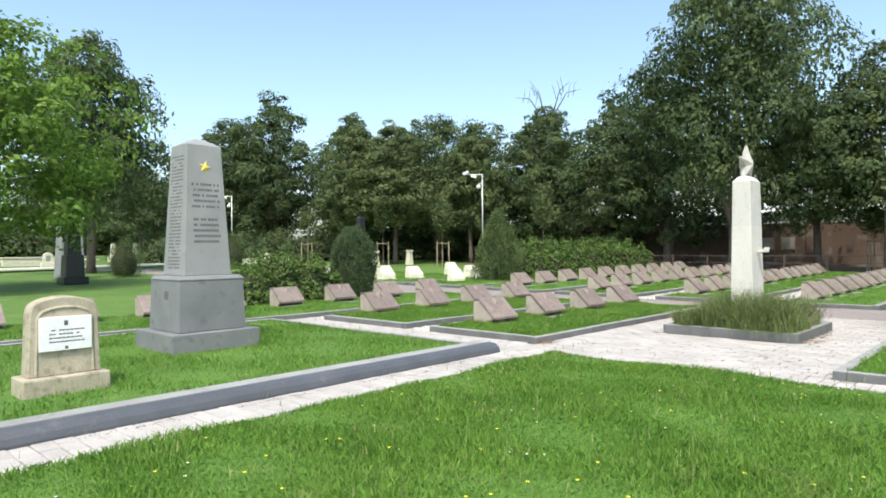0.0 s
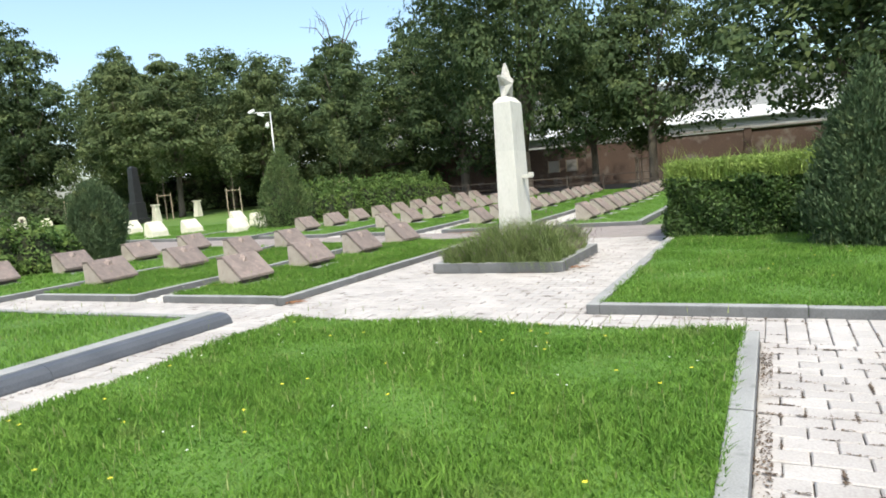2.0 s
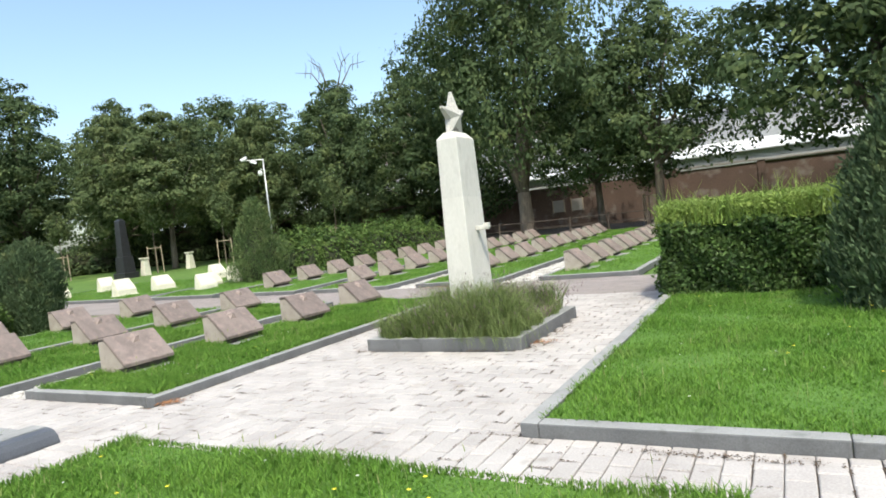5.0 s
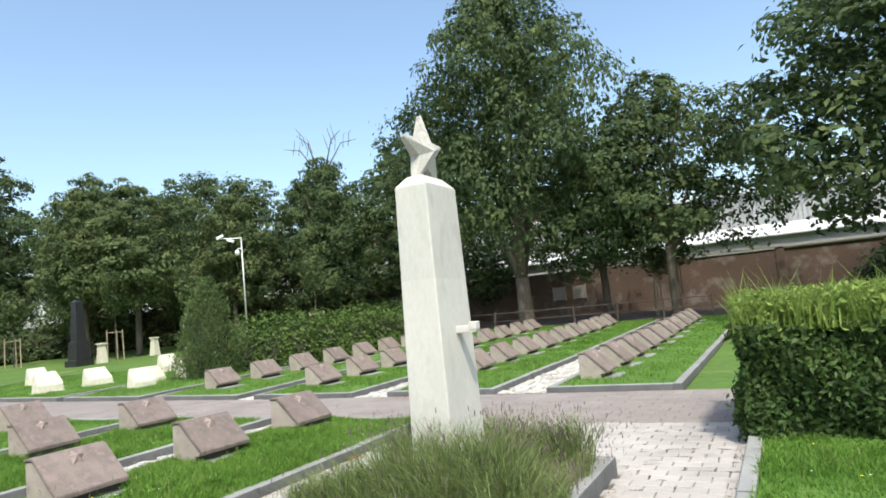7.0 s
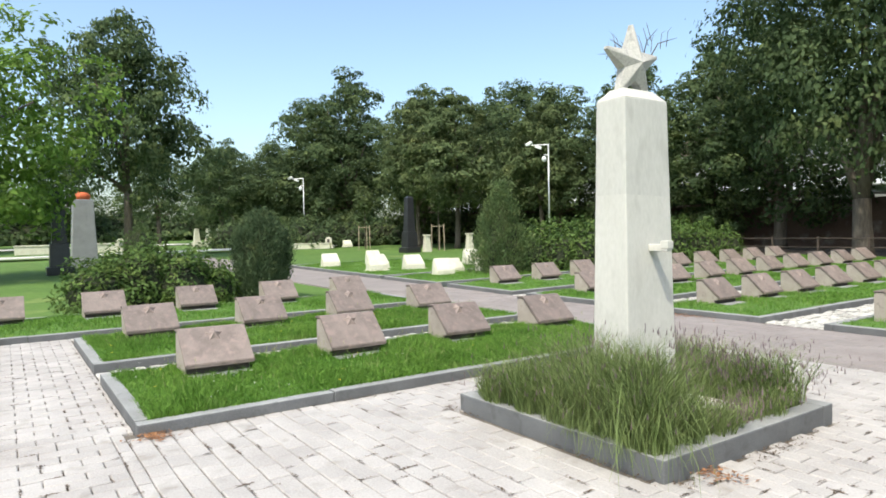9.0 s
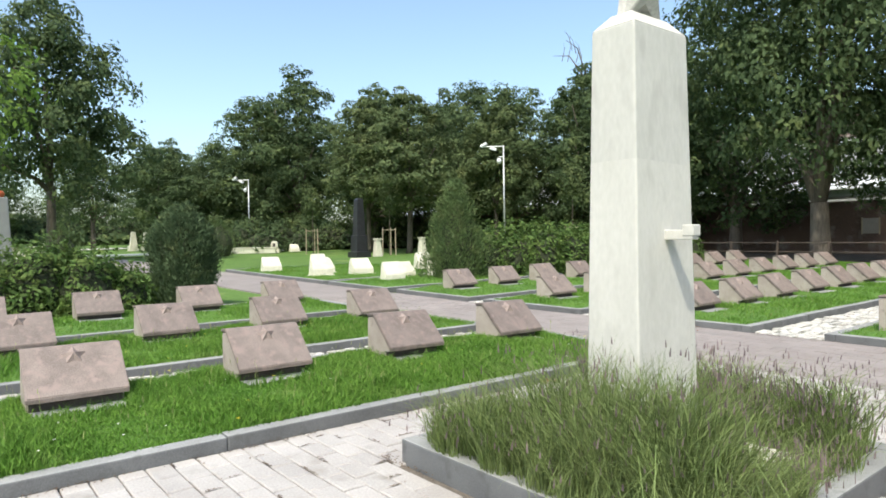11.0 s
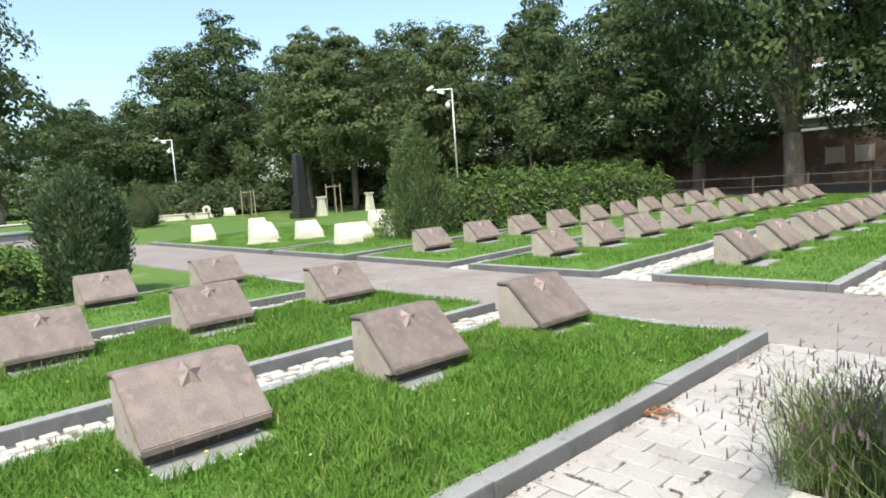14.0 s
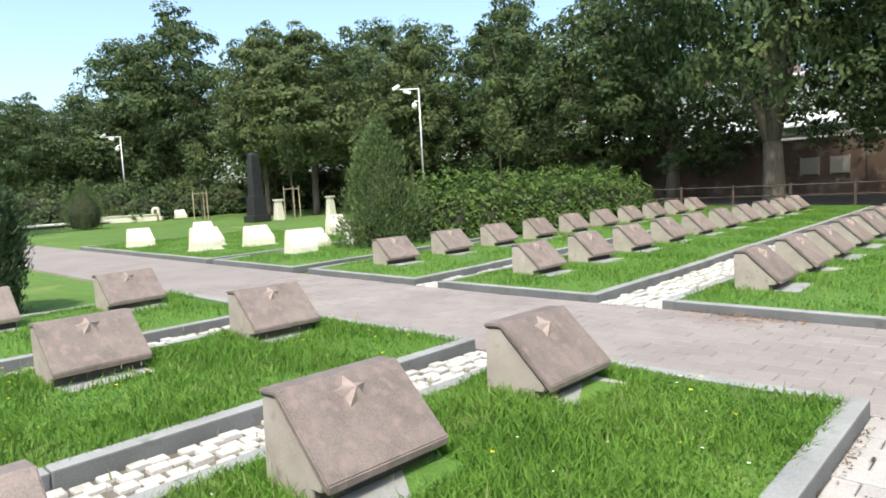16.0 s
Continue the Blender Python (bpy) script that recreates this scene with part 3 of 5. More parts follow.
MODEL = gravestone()
MODEL.scale = (1.0, 1.0, 0.94)
STONES = [(-3.75, y) for y in (-2.75, -1.02, 0.70, 2.40)] + [(-7.05, y) for y in (-2.85, -1.1, 0.58, 2.32)] + \
         [(-10.45, y) for y in (-13.2, -11.5, -9.8, -8.15, -6.5, -4.8, -3.1, -1.35, 0.45, 2.2)] + \
         [(-3.75, 7.15 + 1.6 * k) for k in range(10)] + [(-7.05, 7.1 + 1.6 * k) for k in range(10)] + \
         [(-10.3, 7.05 + 1.6 * k) for k in range(10)] + [(-0.45, 6.9 + 1.6 * k) for k in range(10)]
rng0 = random.Random(3)
for i, (x, y) in enumerate(STONES):
    m = pose(x, y, rise(x, y), rng0.uniform(-0.8, 0.8), rng0.uniform(-0.8, 0.8), rng0.uniform(-1.5, 1.5))
    if i == 0:
        MODEL.matrix_basis = m @ Matrix.Diagonal((1, 1, 0.94, 1))
    else:
        copy_thing(MODEL, m)


# ---- white stones ----
def white_stone():
    root = thing("white_stone", 0, 0, "small whitish limestone grave marker with a sloping front", "gravestone", "white grave markers", z=0.0)
    w = 0.50
    prof = [(-0.24, 0.0), (-0.22, 0.58), (-0.14, 0.70), (0.22, 0.26), (0.24, 0.0)]
    bm = bmesh.new()
    ends = [[bm.verts.new((x, y * (1 if z < 0.3 else 0.88), z)) for x, z in prof] for y in (-w, w)]
    for i in range(len(prof)):
        j = (i + 1) % len(prof)
        bm.faces.new((ends[0][i], ends[0][j], ends[1][j], ends[1][i]))
    bm.faces.new(ends[0][::-1])
    bm.faces.new(ends[1])
    bmesh.ops.recalc_face_normals(bm, faces=bm.faces[:])
    bmesh.ops.bevel(bm, geom=bm.edges[:], offset=0.02, segments=2, affect="EDGES")
    part("body", bm, M_WHITEST, root)
    part("plinth", boxed(-0.27, 0.30, -w - 0.04, w + 0.04, -0.04, 0.06, 0.01), M_WHITEST, root)
    return root


MODEL = white_stone()
WHITES = [(-21.8, 6.9), (-18.0, 7.1), (-19.2, 7.9), (-17.6, 8.5), (-14.0, 7.45), (-14.9, 8.5), (-18.2, 11.8), (-14.2, 9.4), (-16.2, 11.0), (-22.0, 9.1), (-43.6, 18.3)]
SIZES = (1.0, 1.06, 0.93, 1.12, 0.97)
for i, (x, y) in enumerate(WHITES):
    m = pose(x, y, rise(x, y) + 0.05, 0, 0, rng0.uniform(-8, 8)) @ Matrix.Diagonal((SIZES[i % 5], SIZES[i % 5] * 0.95, SIZES[(i + 2) % 5], 1))
    if i == 0:
        MODEL.matrix_basis = m @ Matrix.Diagonal((0.88, 0.80, 0.92, 1))
    else:
        copy_thing(MODEL, m)


# ---- grey memorial and the small headstone ----
def bars(bm, x, y0, y1, z_top, rows, step, rng, thick=0.003, h=0.034, lean=0.0):
    """Rows of word-long bars on a face that looks to +x, in the place of lettering too small to read."""
    for k in range(rows):
        y, z = y0 + rng.uniform(0, 0.05), z_top - k * step
        while y < y1 - 0.04:
            n = rng.uniform(0.03, 0.05)
            xx = x + lean * (z_top - z)
            box(bm, xx - 0.02, xx + thick, y, y + n * 0.82, z - h, z)
            y += n + (0.03 if rng.random() < 0.14 else 0.0)


def memorial():
    root = thing("memorial_obelisk", -5.68, -7.86, "tall grey terrazzo obelisk with a gold star and rows of lettering", "monument")
    part("base", boxed(-0.72, 0.72, -0.74, 0.74, 0.0, 0.36, 0.015), M_GREYBASE, root)
    bm = frustum(bmesh.new(), 0.555, 0.575, 0.36, 0.53, 0.55, 1.14, 0.015)
    frustum(bm, 0.545, 0.565, 1.14, 0.49, 0.51, 1.20, 0.008)
    part("pedestal", bm, M_GREYBASE, root)
    part("shaft", frustum(bmesh.new(), 0.39, 0.405, 1.20, 0.285, 0.295, 3.22, 0.012), M_GREYOB, root)
    part("cap", frustum(bmesh.new(), 0.283, 0.293, 3.218, 0.08, 0.08, 3.33, 0.004), M_GREYOB, root)
    rng = random.Random(8)
    for lines, z0 in ((5, 2.62), (5, 2.08)):
        bm = bmesh.new()
        lean = (0.39 - 0.285) / 2.02
        x0 = 0.39 - (z0 - 1.20) * lean
        bars(bm, x0, -0.25, 0.25, z0, lines, 0.085, rng, 0.002, 0.05, lean)
        tagged(part("lettering", bm, M_LETTER, root, "rows of dark lettering"), kind="stuff")
    bm = bmesh.new()
    for row in range(34):
        z = 3.05 - row * 0.052
        y = -(0.405 - (z - 1.20) * (0.11 / 2.02))
        for a in range(7):
            if rng.random() < 0.85:
                box(bm, -0.22 + a * 0.062, -0.175 + a * 0.062, y - 0.002, y + 0.02, z - 0.026, z)
    tagged(part("lettering", bm, M_LETTER, root, "long list of small dark lettering"), kind="stuff")
    bm = bmesh.new()
    xs = 0.39 - (2.87 - 1.20) * (0.105 / 2.02)
    ring = [bm.verts.new((xs, rr * math.sin(a), 2.87 + rr * math.cos(a))) for rr, a in [((0.11 if k % 2 == 0 else 0.045), k * math.pi / 5 + 0.25) for k in range(10)]]
    top = bm.verts.new((xs + 0.03, 0, 2.87))
    for k in range(10):
        bm.faces.new((top, ring[(k + 1) % 10], ring[k]))
    bmesh.ops.recalc_face_normals(bm, faces=bm.faces[:])
    part("star", bm, M_GOLD, root, "gold-painted star")
    root.scale = (0.94, 0.94, 1.0)
    bm = boxed(0.02, 0.15, -0.566, -0.52, 0.84, 0.97, 0.004)
    part("plate", bm, M_LETTER, root, "small dark metal plate")


memorial()


def headstone():
    root = thing("headstone", -3.66, -10.37, "weathered sandstone headstone with an arched top and white plaque", "gravestone")
    part("base", boxed(-0.24, 0.24, -0.46, 0.46, 0.0, 0.26, 0.02), M_SAND, root)
    bm = bmesh.new()
    outline = [(-0.385, 0.26), (-0.355, 0.93)] + [(-0.345 * math.cos(a), 0.95 + 0.13 * math.sin(a)) for a in [math.pi * k / 14 for k in range(15)]] + [(0.355, 0.93), (0.385, 0.26)]
    ends = [[bm.verts.new((x, y, z)) for y, z in outline] for x in (-0.13, 0.13)]
    n = len(outline)
    for i in range(n):
        bm.faces.new((ends[0][i], ends[0][(i + 1) % n], ends[1][(i + 1) % n], ends[1][i]))
    bm.faces.new(ends[0])
    bm.faces.new(ends[1][::-1])
    bmesh.ops.recalc_face_normals(bm, faces=bm.faces[:])
    bmesh.ops.bevel(bm, geom=bm.edges[:], offset=0.012, segments=1, affect="EDGES")
    part("slab", bm, M_SAND, root)
    bm = bmesh.new()
    path = [(0.125, -0.30, 0.28), (0.125, -0.285, 0.86)] + [(0.125, -0.275 * math.cos(a), 0.87 + 0.10 * math.sin(a)) for a in [math.pi * k / 10 for k in range(11)]] + [(0.125, 0.285, 0.86), (0.125, 0.30, 0.28)]
    tube(bm, path, [0.022] * len(path), 6)
    part("moulding", bm, M_SAND, root)
    plaque = part("plaque", boxed(0.12, 0.165, -0.275, 0.275, 0.52, 0.87, 0.004), M_PLAQUE, root, "white marble plaque")
    bm = bmesh.new()
    rng = random.Random(2)
    bars(bm, 0.165, -0.2, 0.2, 0.74, 4, 0.04, rng, 0.002, 0.014)
    box(bm, 0.16, 0.168, -0.02, 0.02, 0.78, 0.83)
    box(bm, 0.16, 0.168, -0.012, 0.02, 0.535, 0.565)
    tagged(part("lettering", bm, M_LETTER, plaque, "small dark lettering"), kind="stuff")
    root.scale = (0.92, 0.92, 1.02)


headstone()


# ---- plants near by ----
def thuja(name, x, y, height, radius, label, seed, n=9000, fat=0.35, mat=None, loose=0.0, point=1.7):
    """A dense egg-shaped evergreen of upright sprays round a core coloured as inner shade."""
    rng = np.random.default_rng(seed)
    root = thing(name, x, y, label, "shrub")
    part("trunk", tube(bmesh.new(), [(0, 0, -0.05), (0, 0, height * 0.5), (0, 0, height * 0.85)], [0.05, 0.035, 0.01], 7), M_BARK, root)

    def girth(f):
        return np.where(f < fat, 0.72 + 0.28 * np.sqrt(np.clip(f / fat, 0, 1)), np.clip(1 - np.clip((f - fat) / (1 - fat), 0, 1) ** point, 0, 1) ** 0.8)

    # feathery plumes that rise from the crown's skin and end in loose tips
    m = max(80, n // 110)
    fa = rng.uniform(0, 0.95, m) ** 1.1
    aa = rng.uniform(0, 2 * math.pi, m)
    lump = 1 + 0.09 * np.sin(3 * aa + 5 * fa + seed) + 0.06 * np.sin(7 * aa - 11 * fa) + rng.normal(0, 0.045 + loose * 0.7, m)
    long = 0.10 * rng.uniform(0.5, 1.6, m) * (1 + 2 * loose)
    idx = rng.integers(0, m, n)
    u = rng.uniform(-0.7, 1, n)
    f = np.clip(fa[idx] + u * long[idx], 0, 1.06)
    spread = 0.075 * height / 2.6 * (1.15 - 0.85 * np.clip(u, 0, 1))
    a = aa[idx]
    r = radius * lump[idx] * (0.45 * girth(np.clip(f, 0, 1)) + 0.5 * girth(fa[idx]))
    p = np.stack([r * np.cos(a), r * np.sin(a), f * height + 0.03], 1) + rng.normal(0, 1, (n, 3)) * spread[:, None]
    fill = rng.uniform(0, 1, n) < 0.3
    ff, af = rng.uniform(0, 0.97, n), rng.uniform(0, 2 * math.pi, n)
    rf = radius * girth(ff) * rng.uniform(0.78, 0.96, n)
    p[fill] = np.stack([rf * np.cos(af), rf * np.sin(af), ff * height + 0.03], 1)[fill]
    p[:, 2] = np.maximum(p[:, 2], 0.02)
    a = np.where(fill, af, a)
    out = np.stack([np.cos(a), np.sin(a), np.full(n, 0.35)], 1)
    # upright sprays: a long flat leaf that points up and out
    up = out * np.array([0.55, 0.55, 0]) + np.array([0, 0, 1]) + rng.normal(0, 0.33, (n, 3))
    up /= np.linalg.norm(up, axis=1, keepdims=True)
    side = np.cross(up, out + rng.normal(0, 0.7, (n, 3)))
    side /= np.linalg.norm(side, axis=1, keepdims=True)
    s = (0.021 * height / 2.4 + 0.012) * rng.uniform(0.6, 1.35, (n, 1))
    verts = np.stack([p - up * s, p + side * s * 0.42, p + up * s * 1.5, p - side * s * 0.42], 1).reshape(-1, 3)
    soup("foliage", verts, np.arange(4 * n).reshape(n, 4), mat or M_THUJA, root)
    bm = bmesh.new()
    bmesh.ops.create_icosphere(bm, subdivisions=3, radius=1.0)
    for v in bm.verts:
        fz = (v.co.z + 1) / 2
        g = float(girth(np.array(fz))) * radius * 0.74
        l = math.hypot(v.co.x, v.co.y) or 1
        v.co = Vector((v.co.x / l * g, v.co.y / l * g, fz * height * 0.93 + 0.02)) if l > 1e-6 else Vector((0, 0, fz * height * 0.93))
    part("shade_core", bm, M_CORE, root, "solid core for the inner twigs, their shade painted dark")


thuja("thuja", 5.35, 0.75, 2.58, 0.76, "broad egg-shaped evergreen shrub with feathery upright sprays", 1, 60000, 0.30, None, 0.13, 0.98)
thuja("thuja", -12.5, 0.75, 2.2, 0.68, "round-topped dark evergreen shrub", 2, 36000, 0.62)
thuja("thuja", -13.2, 9.35, 2.95, 0.9, "loose upright juniper beside gravestones", 3, 20000, 0.32, M_JUNIPER, 0.3, 1.05)
thuja("thuja", -39.2, 11.0, 2.3, 1.1, "small rounded evergreen on a far lawn", 4, 6000, 0.4, M_JUNIPER, 0.35, 1.2)
thuja("thuja", -33.0, 1.2, 2.0, 0.9, "small rounded evergreen on a far lawn", 14, 5000, 0.45, M_JUNIPER, 0.35, 1.2)


def bush(name, spots, label, seed, mat, size=0.05, dens=420, core=True):
    """A mound of leaves: lobes at the spots (x, y, radius, height), seen as one plant."""
    rng = np.random.default_rng(seed)
    cx, cy = sum(s[0] for s in spots) / len(spots), sum(s[1] for s in spots) / len(spots)
    root = thing(name, cx, cy, label, "bush")
    allv, alln = [], []
    bm = bmesh.new()
    for x, y, r, h in spots:
        k = int(dens * (r * r * 2 + r * h * 3))
        d = rng.normal(0, 1, (k, 3))
        d[:, 2] = np.abs(d[:, 2])
        d /= np.linalg.norm(d, axis=1, keepdims=True)
        lump = 1 + 0.12 * np.sin(5 * d[:, :1] + 4 * d[:, 1:2] + seed) + 0.12 * np.sin(9 * d[:, 2:3] - 7 * d[:, :1])
        p = d * np.array([r, r, h]) * lump * rng.uniform(0.72, 1.06, (k, 1)) + np.array([x - cx, y - cy, 0.05])
        allv.append(p)
        alln.append(d)
        m = Matrix.Translation((x - cx, y - cy, h * 0.35)) @ Matrix.Diagonal((r * 0.78, r * 0.78, h * 0.5, 1))
        bmesh.ops.create_icosphere(bm, subdivisions=2, radius=1.0, matrix=m)
    v, f = cards(rng, np.concatenate(allv), np.concatenate(alln) + np.array([0, 0, 0.4]), size, 1.25, 0.75)
    soup("foliage", v, f, mat, root)
    part("shade_core", bm, M_CORE, root, "solid core for the inner twigs, their shade painted dark")


bush("bush", [(-12.4, -3.0, 0.8, 1.15), (-12.6, -2.1, 0.9, 1.5), (-12.4, -1.2, 0.85, 1.35), (-12.35, -0.5, 0.6, 0.95)], "sprawling leafy green bush behind gravestones", 11, M_BUSH, 0.05, 700)
for k, (y, h, r) in enumerate([(10.6, 1.5, 0.9), (12.0, 1.65, 1.0), (13.7, 1.75, 1.05), (15.5, 1.7, 1.1), (17.4, 1.8, 1.1), (19.3, 1.6, 1.1), (21.3, 1.5, 1.0)]):
    bush("bush", [(-13.4, y, r, h), (-13.0, y + 0.8, r * 0.9, h * 0.9), (-13.8, y - 0.4, r, h * 0.95)], "leafy green bush in a row behind the gravestones", 20 + k, M_BUSH, 0.065, 300)


def hedge():
    """A clipped hedge with dense dark sides and an untrimmed top of light shoots."""
    rng = np.random.default_rng(31)
    L, W, H = 3.3, 1.9, 1.18
    root = thing("hedge", 2.3, 2.15, "clipped green hedge with light fresh shoots on top", "hedge")
    part("shade_core", boxed(0.10, L, 0.12, W - 0.1, -0.02, H - 0.08), M_CORE, root, "solid core for the inner twigs, their shade painted dark")
    pts, nor = [], []
    for n, fn, d in ((9000, lambda a, b: (a * L, 0 * a, b * H), (0, -1, 0.3)), (5000, lambda a, b: (0 * a, a * W, b * H), (-1, 0, 0.3)), (5000, lambda a, b: (a * L, b * W, 0 * a + H), (0, 0, 1)), (4000, lambda a, b: (0 * a + L, a * W, b * H), (1, 0, 0.3)), (5000, lambda a, b: (a * L, 0 * a + W, b * H), (0, 1, 0.3))):
        a, b = rng.uniform(0, 1, n), rng.uniform(0, 1, n)
        p = np.stack(fn(a, b), 1)
        p += np.array(d) * (0.06 * np.sin(p[:, :1] * 5 + p[:, 2:3] * 6) + rng.normal(0, 0.045, (n, 1)))
        pts.append(p)
        nor.append(np.tile(d, (n, 1)))
    v, f = cards(rng, np.concatenate(pts), np.concatenate(nor), 0.032, 1.3, 0.7)
    soup("foliage", v, f, M_HEDGE, root)
    n = 9500
    p = np.stack([rng.uniform(-0.03, L, n), rng.uniform(-0.05, W, n), np.full(n, H - 0.05)], 1)
    h = (0.22 + 0.22 * (0.5 + 0.5 * np.sin(p[:, 0] * 3.1 + p[:, 1] * 2))) * np.where(rng.uniform(0, 1, n) < 0.07, 1.6, 1.0)
    v, f, tips = blades(rng, p, h, 0.010, 0.5, 2)
    soup("shoot_layer", v, f, M_SHOOT, root, "light green fresh shoots")
    k = np.repeat(p, 3, 0) + np.array([0, 0, 1]) * rng.uniform(0.02, 1.0, (3 * n, 1)) ** 1.4 * 0.36 + rng.normal(0, 0.03, (3 * n, 3))
    v, f = cards(rng, k, np.tile([0, 0, 0.6], (3 * n, 1)), 0.026, 1.4, 1.0)
    soup("young_leaves", v, f, M_SHOOT, root, "light green young leaves")


hedge()


# ---- trees ----
def tree_model(name, height, spread, seed, label, leaf_mat, leaves=15000, low=0.28, trunk_r=0.22, fork=0.25, leaf=0.17, dead=False, lobes=26):
    """A broadleaf tree: tapered forking trunk and limbs, and leaf clumps on the limbs' ends with gaps between."""
    rng = np.random.default_rng(seed)
    root = thing(name, 0, 0, label, "tree", z=0.0)
    bm = bmesh.new()
    fz = height * fork
    tube(bm, [(0, 0, -0.1), (0.02, 0, 0.3), (0.05, 0.03, fz * 0.6), (0.1, 0.05, fz)], [trunk_r * 1.5, trunk_r * 1.1, trunk_r * 0.95, trunk_r * 0.9], 10)
    part("trunk", bm, M_BARK, root, smooth=True)
    centres = []
    for k in range(lobes):
        f = low + (1 - low) * ((k + 0.5) / lobes)
        g = math.sin(math.pi * min(1.0, max(0.03, (f - low + 0.16) / (1.12 - low)))) ** 0.75
        a = k * 2.39996 + rng.uniform(-0.5, 0.5)
        rr = spread * g * rng.uniform(0.45, 0.95)
        centres.append((rr * math.cos(a), rr * math.sin(a), height * f * 0.93, spread * rng.uniform(0.26, 0.46) * (0.75 + 0.4 * g)))
    limbs = 7
    for k in range(limbs):
        cx, cy, cz, r = centres[int((k + 0.6) * lobes / limbs) % lobes]
        bm = bmesh.new()
        tube(bm, [(0.1, 0.05, fz * 0.93), (cx * 0.25 + 0.08, cy * 0.25, fz + (cz - fz) * 0.35), (cx * 0.6, cy * 0.6, fz + (cz - fz) * 0.7), (cx, cy, cz)], [trunk_r * 0.62, trunk_r * 0.4, trunk_r * 0.25, 0.03], 7)
        part("limb", bm, M_BARK, root, smooth=True)
    pts, nor = [], []
    share = np.array([c[3] ** 2 for c in centres])
    share = share / share.sum()
    for (cx, cy, cz, r), s in zip(centres, share):
        n = int(leaves * 1.25 * s)
        # leafy clumps round the lobe, each a flattened dome of leaves over its own shade
        tw = max(7, int(9 * r))
        d = rng.normal(0, 1, (tw, 3)) + np.array([0, 0, 0.15])
        d /= np.linalg.norm(d, axis=1, keepdims=True)
        end = d * r * rng.uniform(0.55, 1.12, (tw, 1)) * np.array([1.1, 1.1, 0.9])
        size = r * rng.uniform(0.26, 0.50, (tw, 1))
        idx = rng.integers(0, tw, n)
        q = rng.normal(0, 1, (n, 3)) + d[idx] * 0.5 + np.array([0, 0, 0.55])
        q /= np.linalg.norm(q, axis=1, keepdims=True)
        reach = np.where(rng.uniform(0, 1, (n, 1)) < 0.13, rng.uniform(1.0, 1.5, (n, 1)), rng.uniform(0.75, 1.05, (n, 1)))
        p = end[idx] + q * size[idx] * reach * np.array([1.15, 1.15, 0.72])
        pts.append(p + np.array([cx, cy, cz]))
        nor.append(q + d[idx] * 0.3 + np.array([0, 0, 0.25]))
    v, f = cards(rng, np.concatenate(pts), np.concatenate(nor), leaf * 0.88, 1.05, 0.45)
    soup("crown", v, f, leaf_mat, root)
    if dead:
        for a, ln, h0 in ((2.6, 3.6, 0.98), (0.5, 3.0, 1.0), (4.1, 2.4, 0.97), (5.4, 2.8, 0.98)):
            bm = bmesh.new()
            x, y = math.cos(a), math.sin(a)
            z = height * h0
            tube(bm, [(0, 0, z - 1.5), (0.35 * x * ln, 0.35 * y * ln, z), (0.55 * x * ln, 0.55 * y * ln, z + 0.9), (1.0 * x * ln, 1.0 * y * ln, z + 1.25)], [0.07, 0.05, 0.035, 0.012], 6)
            for t in (0.5, 0.8, 1.0):
                tube(bm, [(t * x * ln * 0.75, t * y * ln * 0.75, z + 0.7 * t), (t * x * ln * 0.75 + 0.3 * y, t * y * ln * 0.75 - 0.3 * x, z + 0.8 + 0.8 * t), (t * x * ln * 0.8 + 0.5 * y, t * y * ln * 0.8, z + 1.0 + 0.9 * t)], [0.028, 0.018, 0.006], 5)
            part("dead_branch", bm, M_BARK, root, "bare dead branch")
    return root


TREES = {
    "broad": tree_model("tree", 13.0, 4.8, 41, "large dark green broadleaf tree in full leaf", M_LEAF, 22000, 0.18, 0.30, 0.2, 0.145),
    "tall": tree_model("tree", 14.0, 4.0, 42, "tall dark green broadleaf tree", M_LEAF, 21000, 0.12, 0.26, 0.2, 0.145),
    "light": tree_model("tree", 11.0, 3.2, 43, "lighter green broadleaf tree with a pointed crown", M_LEAFLIGHT, 17000, 0.33, 0.18, 0.28, 0.125),
    "dead": tree_model("tree", 12.0, 3.8, 44, "broadleaf tree with bare dead branches at the top", M_LEAF, 20000, 0.15, 0.24, 0.2, 0.14, dead=True),
    "fork": tree_model("tree", 14.5, 5.4, 45, "great broadleaf tree with a low forked trunk", M_LEAF, 34000, 0.33, 0.44, 0.13, 0.14, lobes=36),
    "clear": tree_model("tree", 9.0, 3.8, 46, "rounded broadleaf tree with a clear trunk", M_LEAF, 17000, 0.36, 0.2, 0.3, 0.12),
    "pale": tree_model("tree", 9.0, 3.9, 47, "light green broadleaf tree with drooping leafy limbs", M_PALE, 20000, 0.25, 0.2, 0.3, 0.12),
}
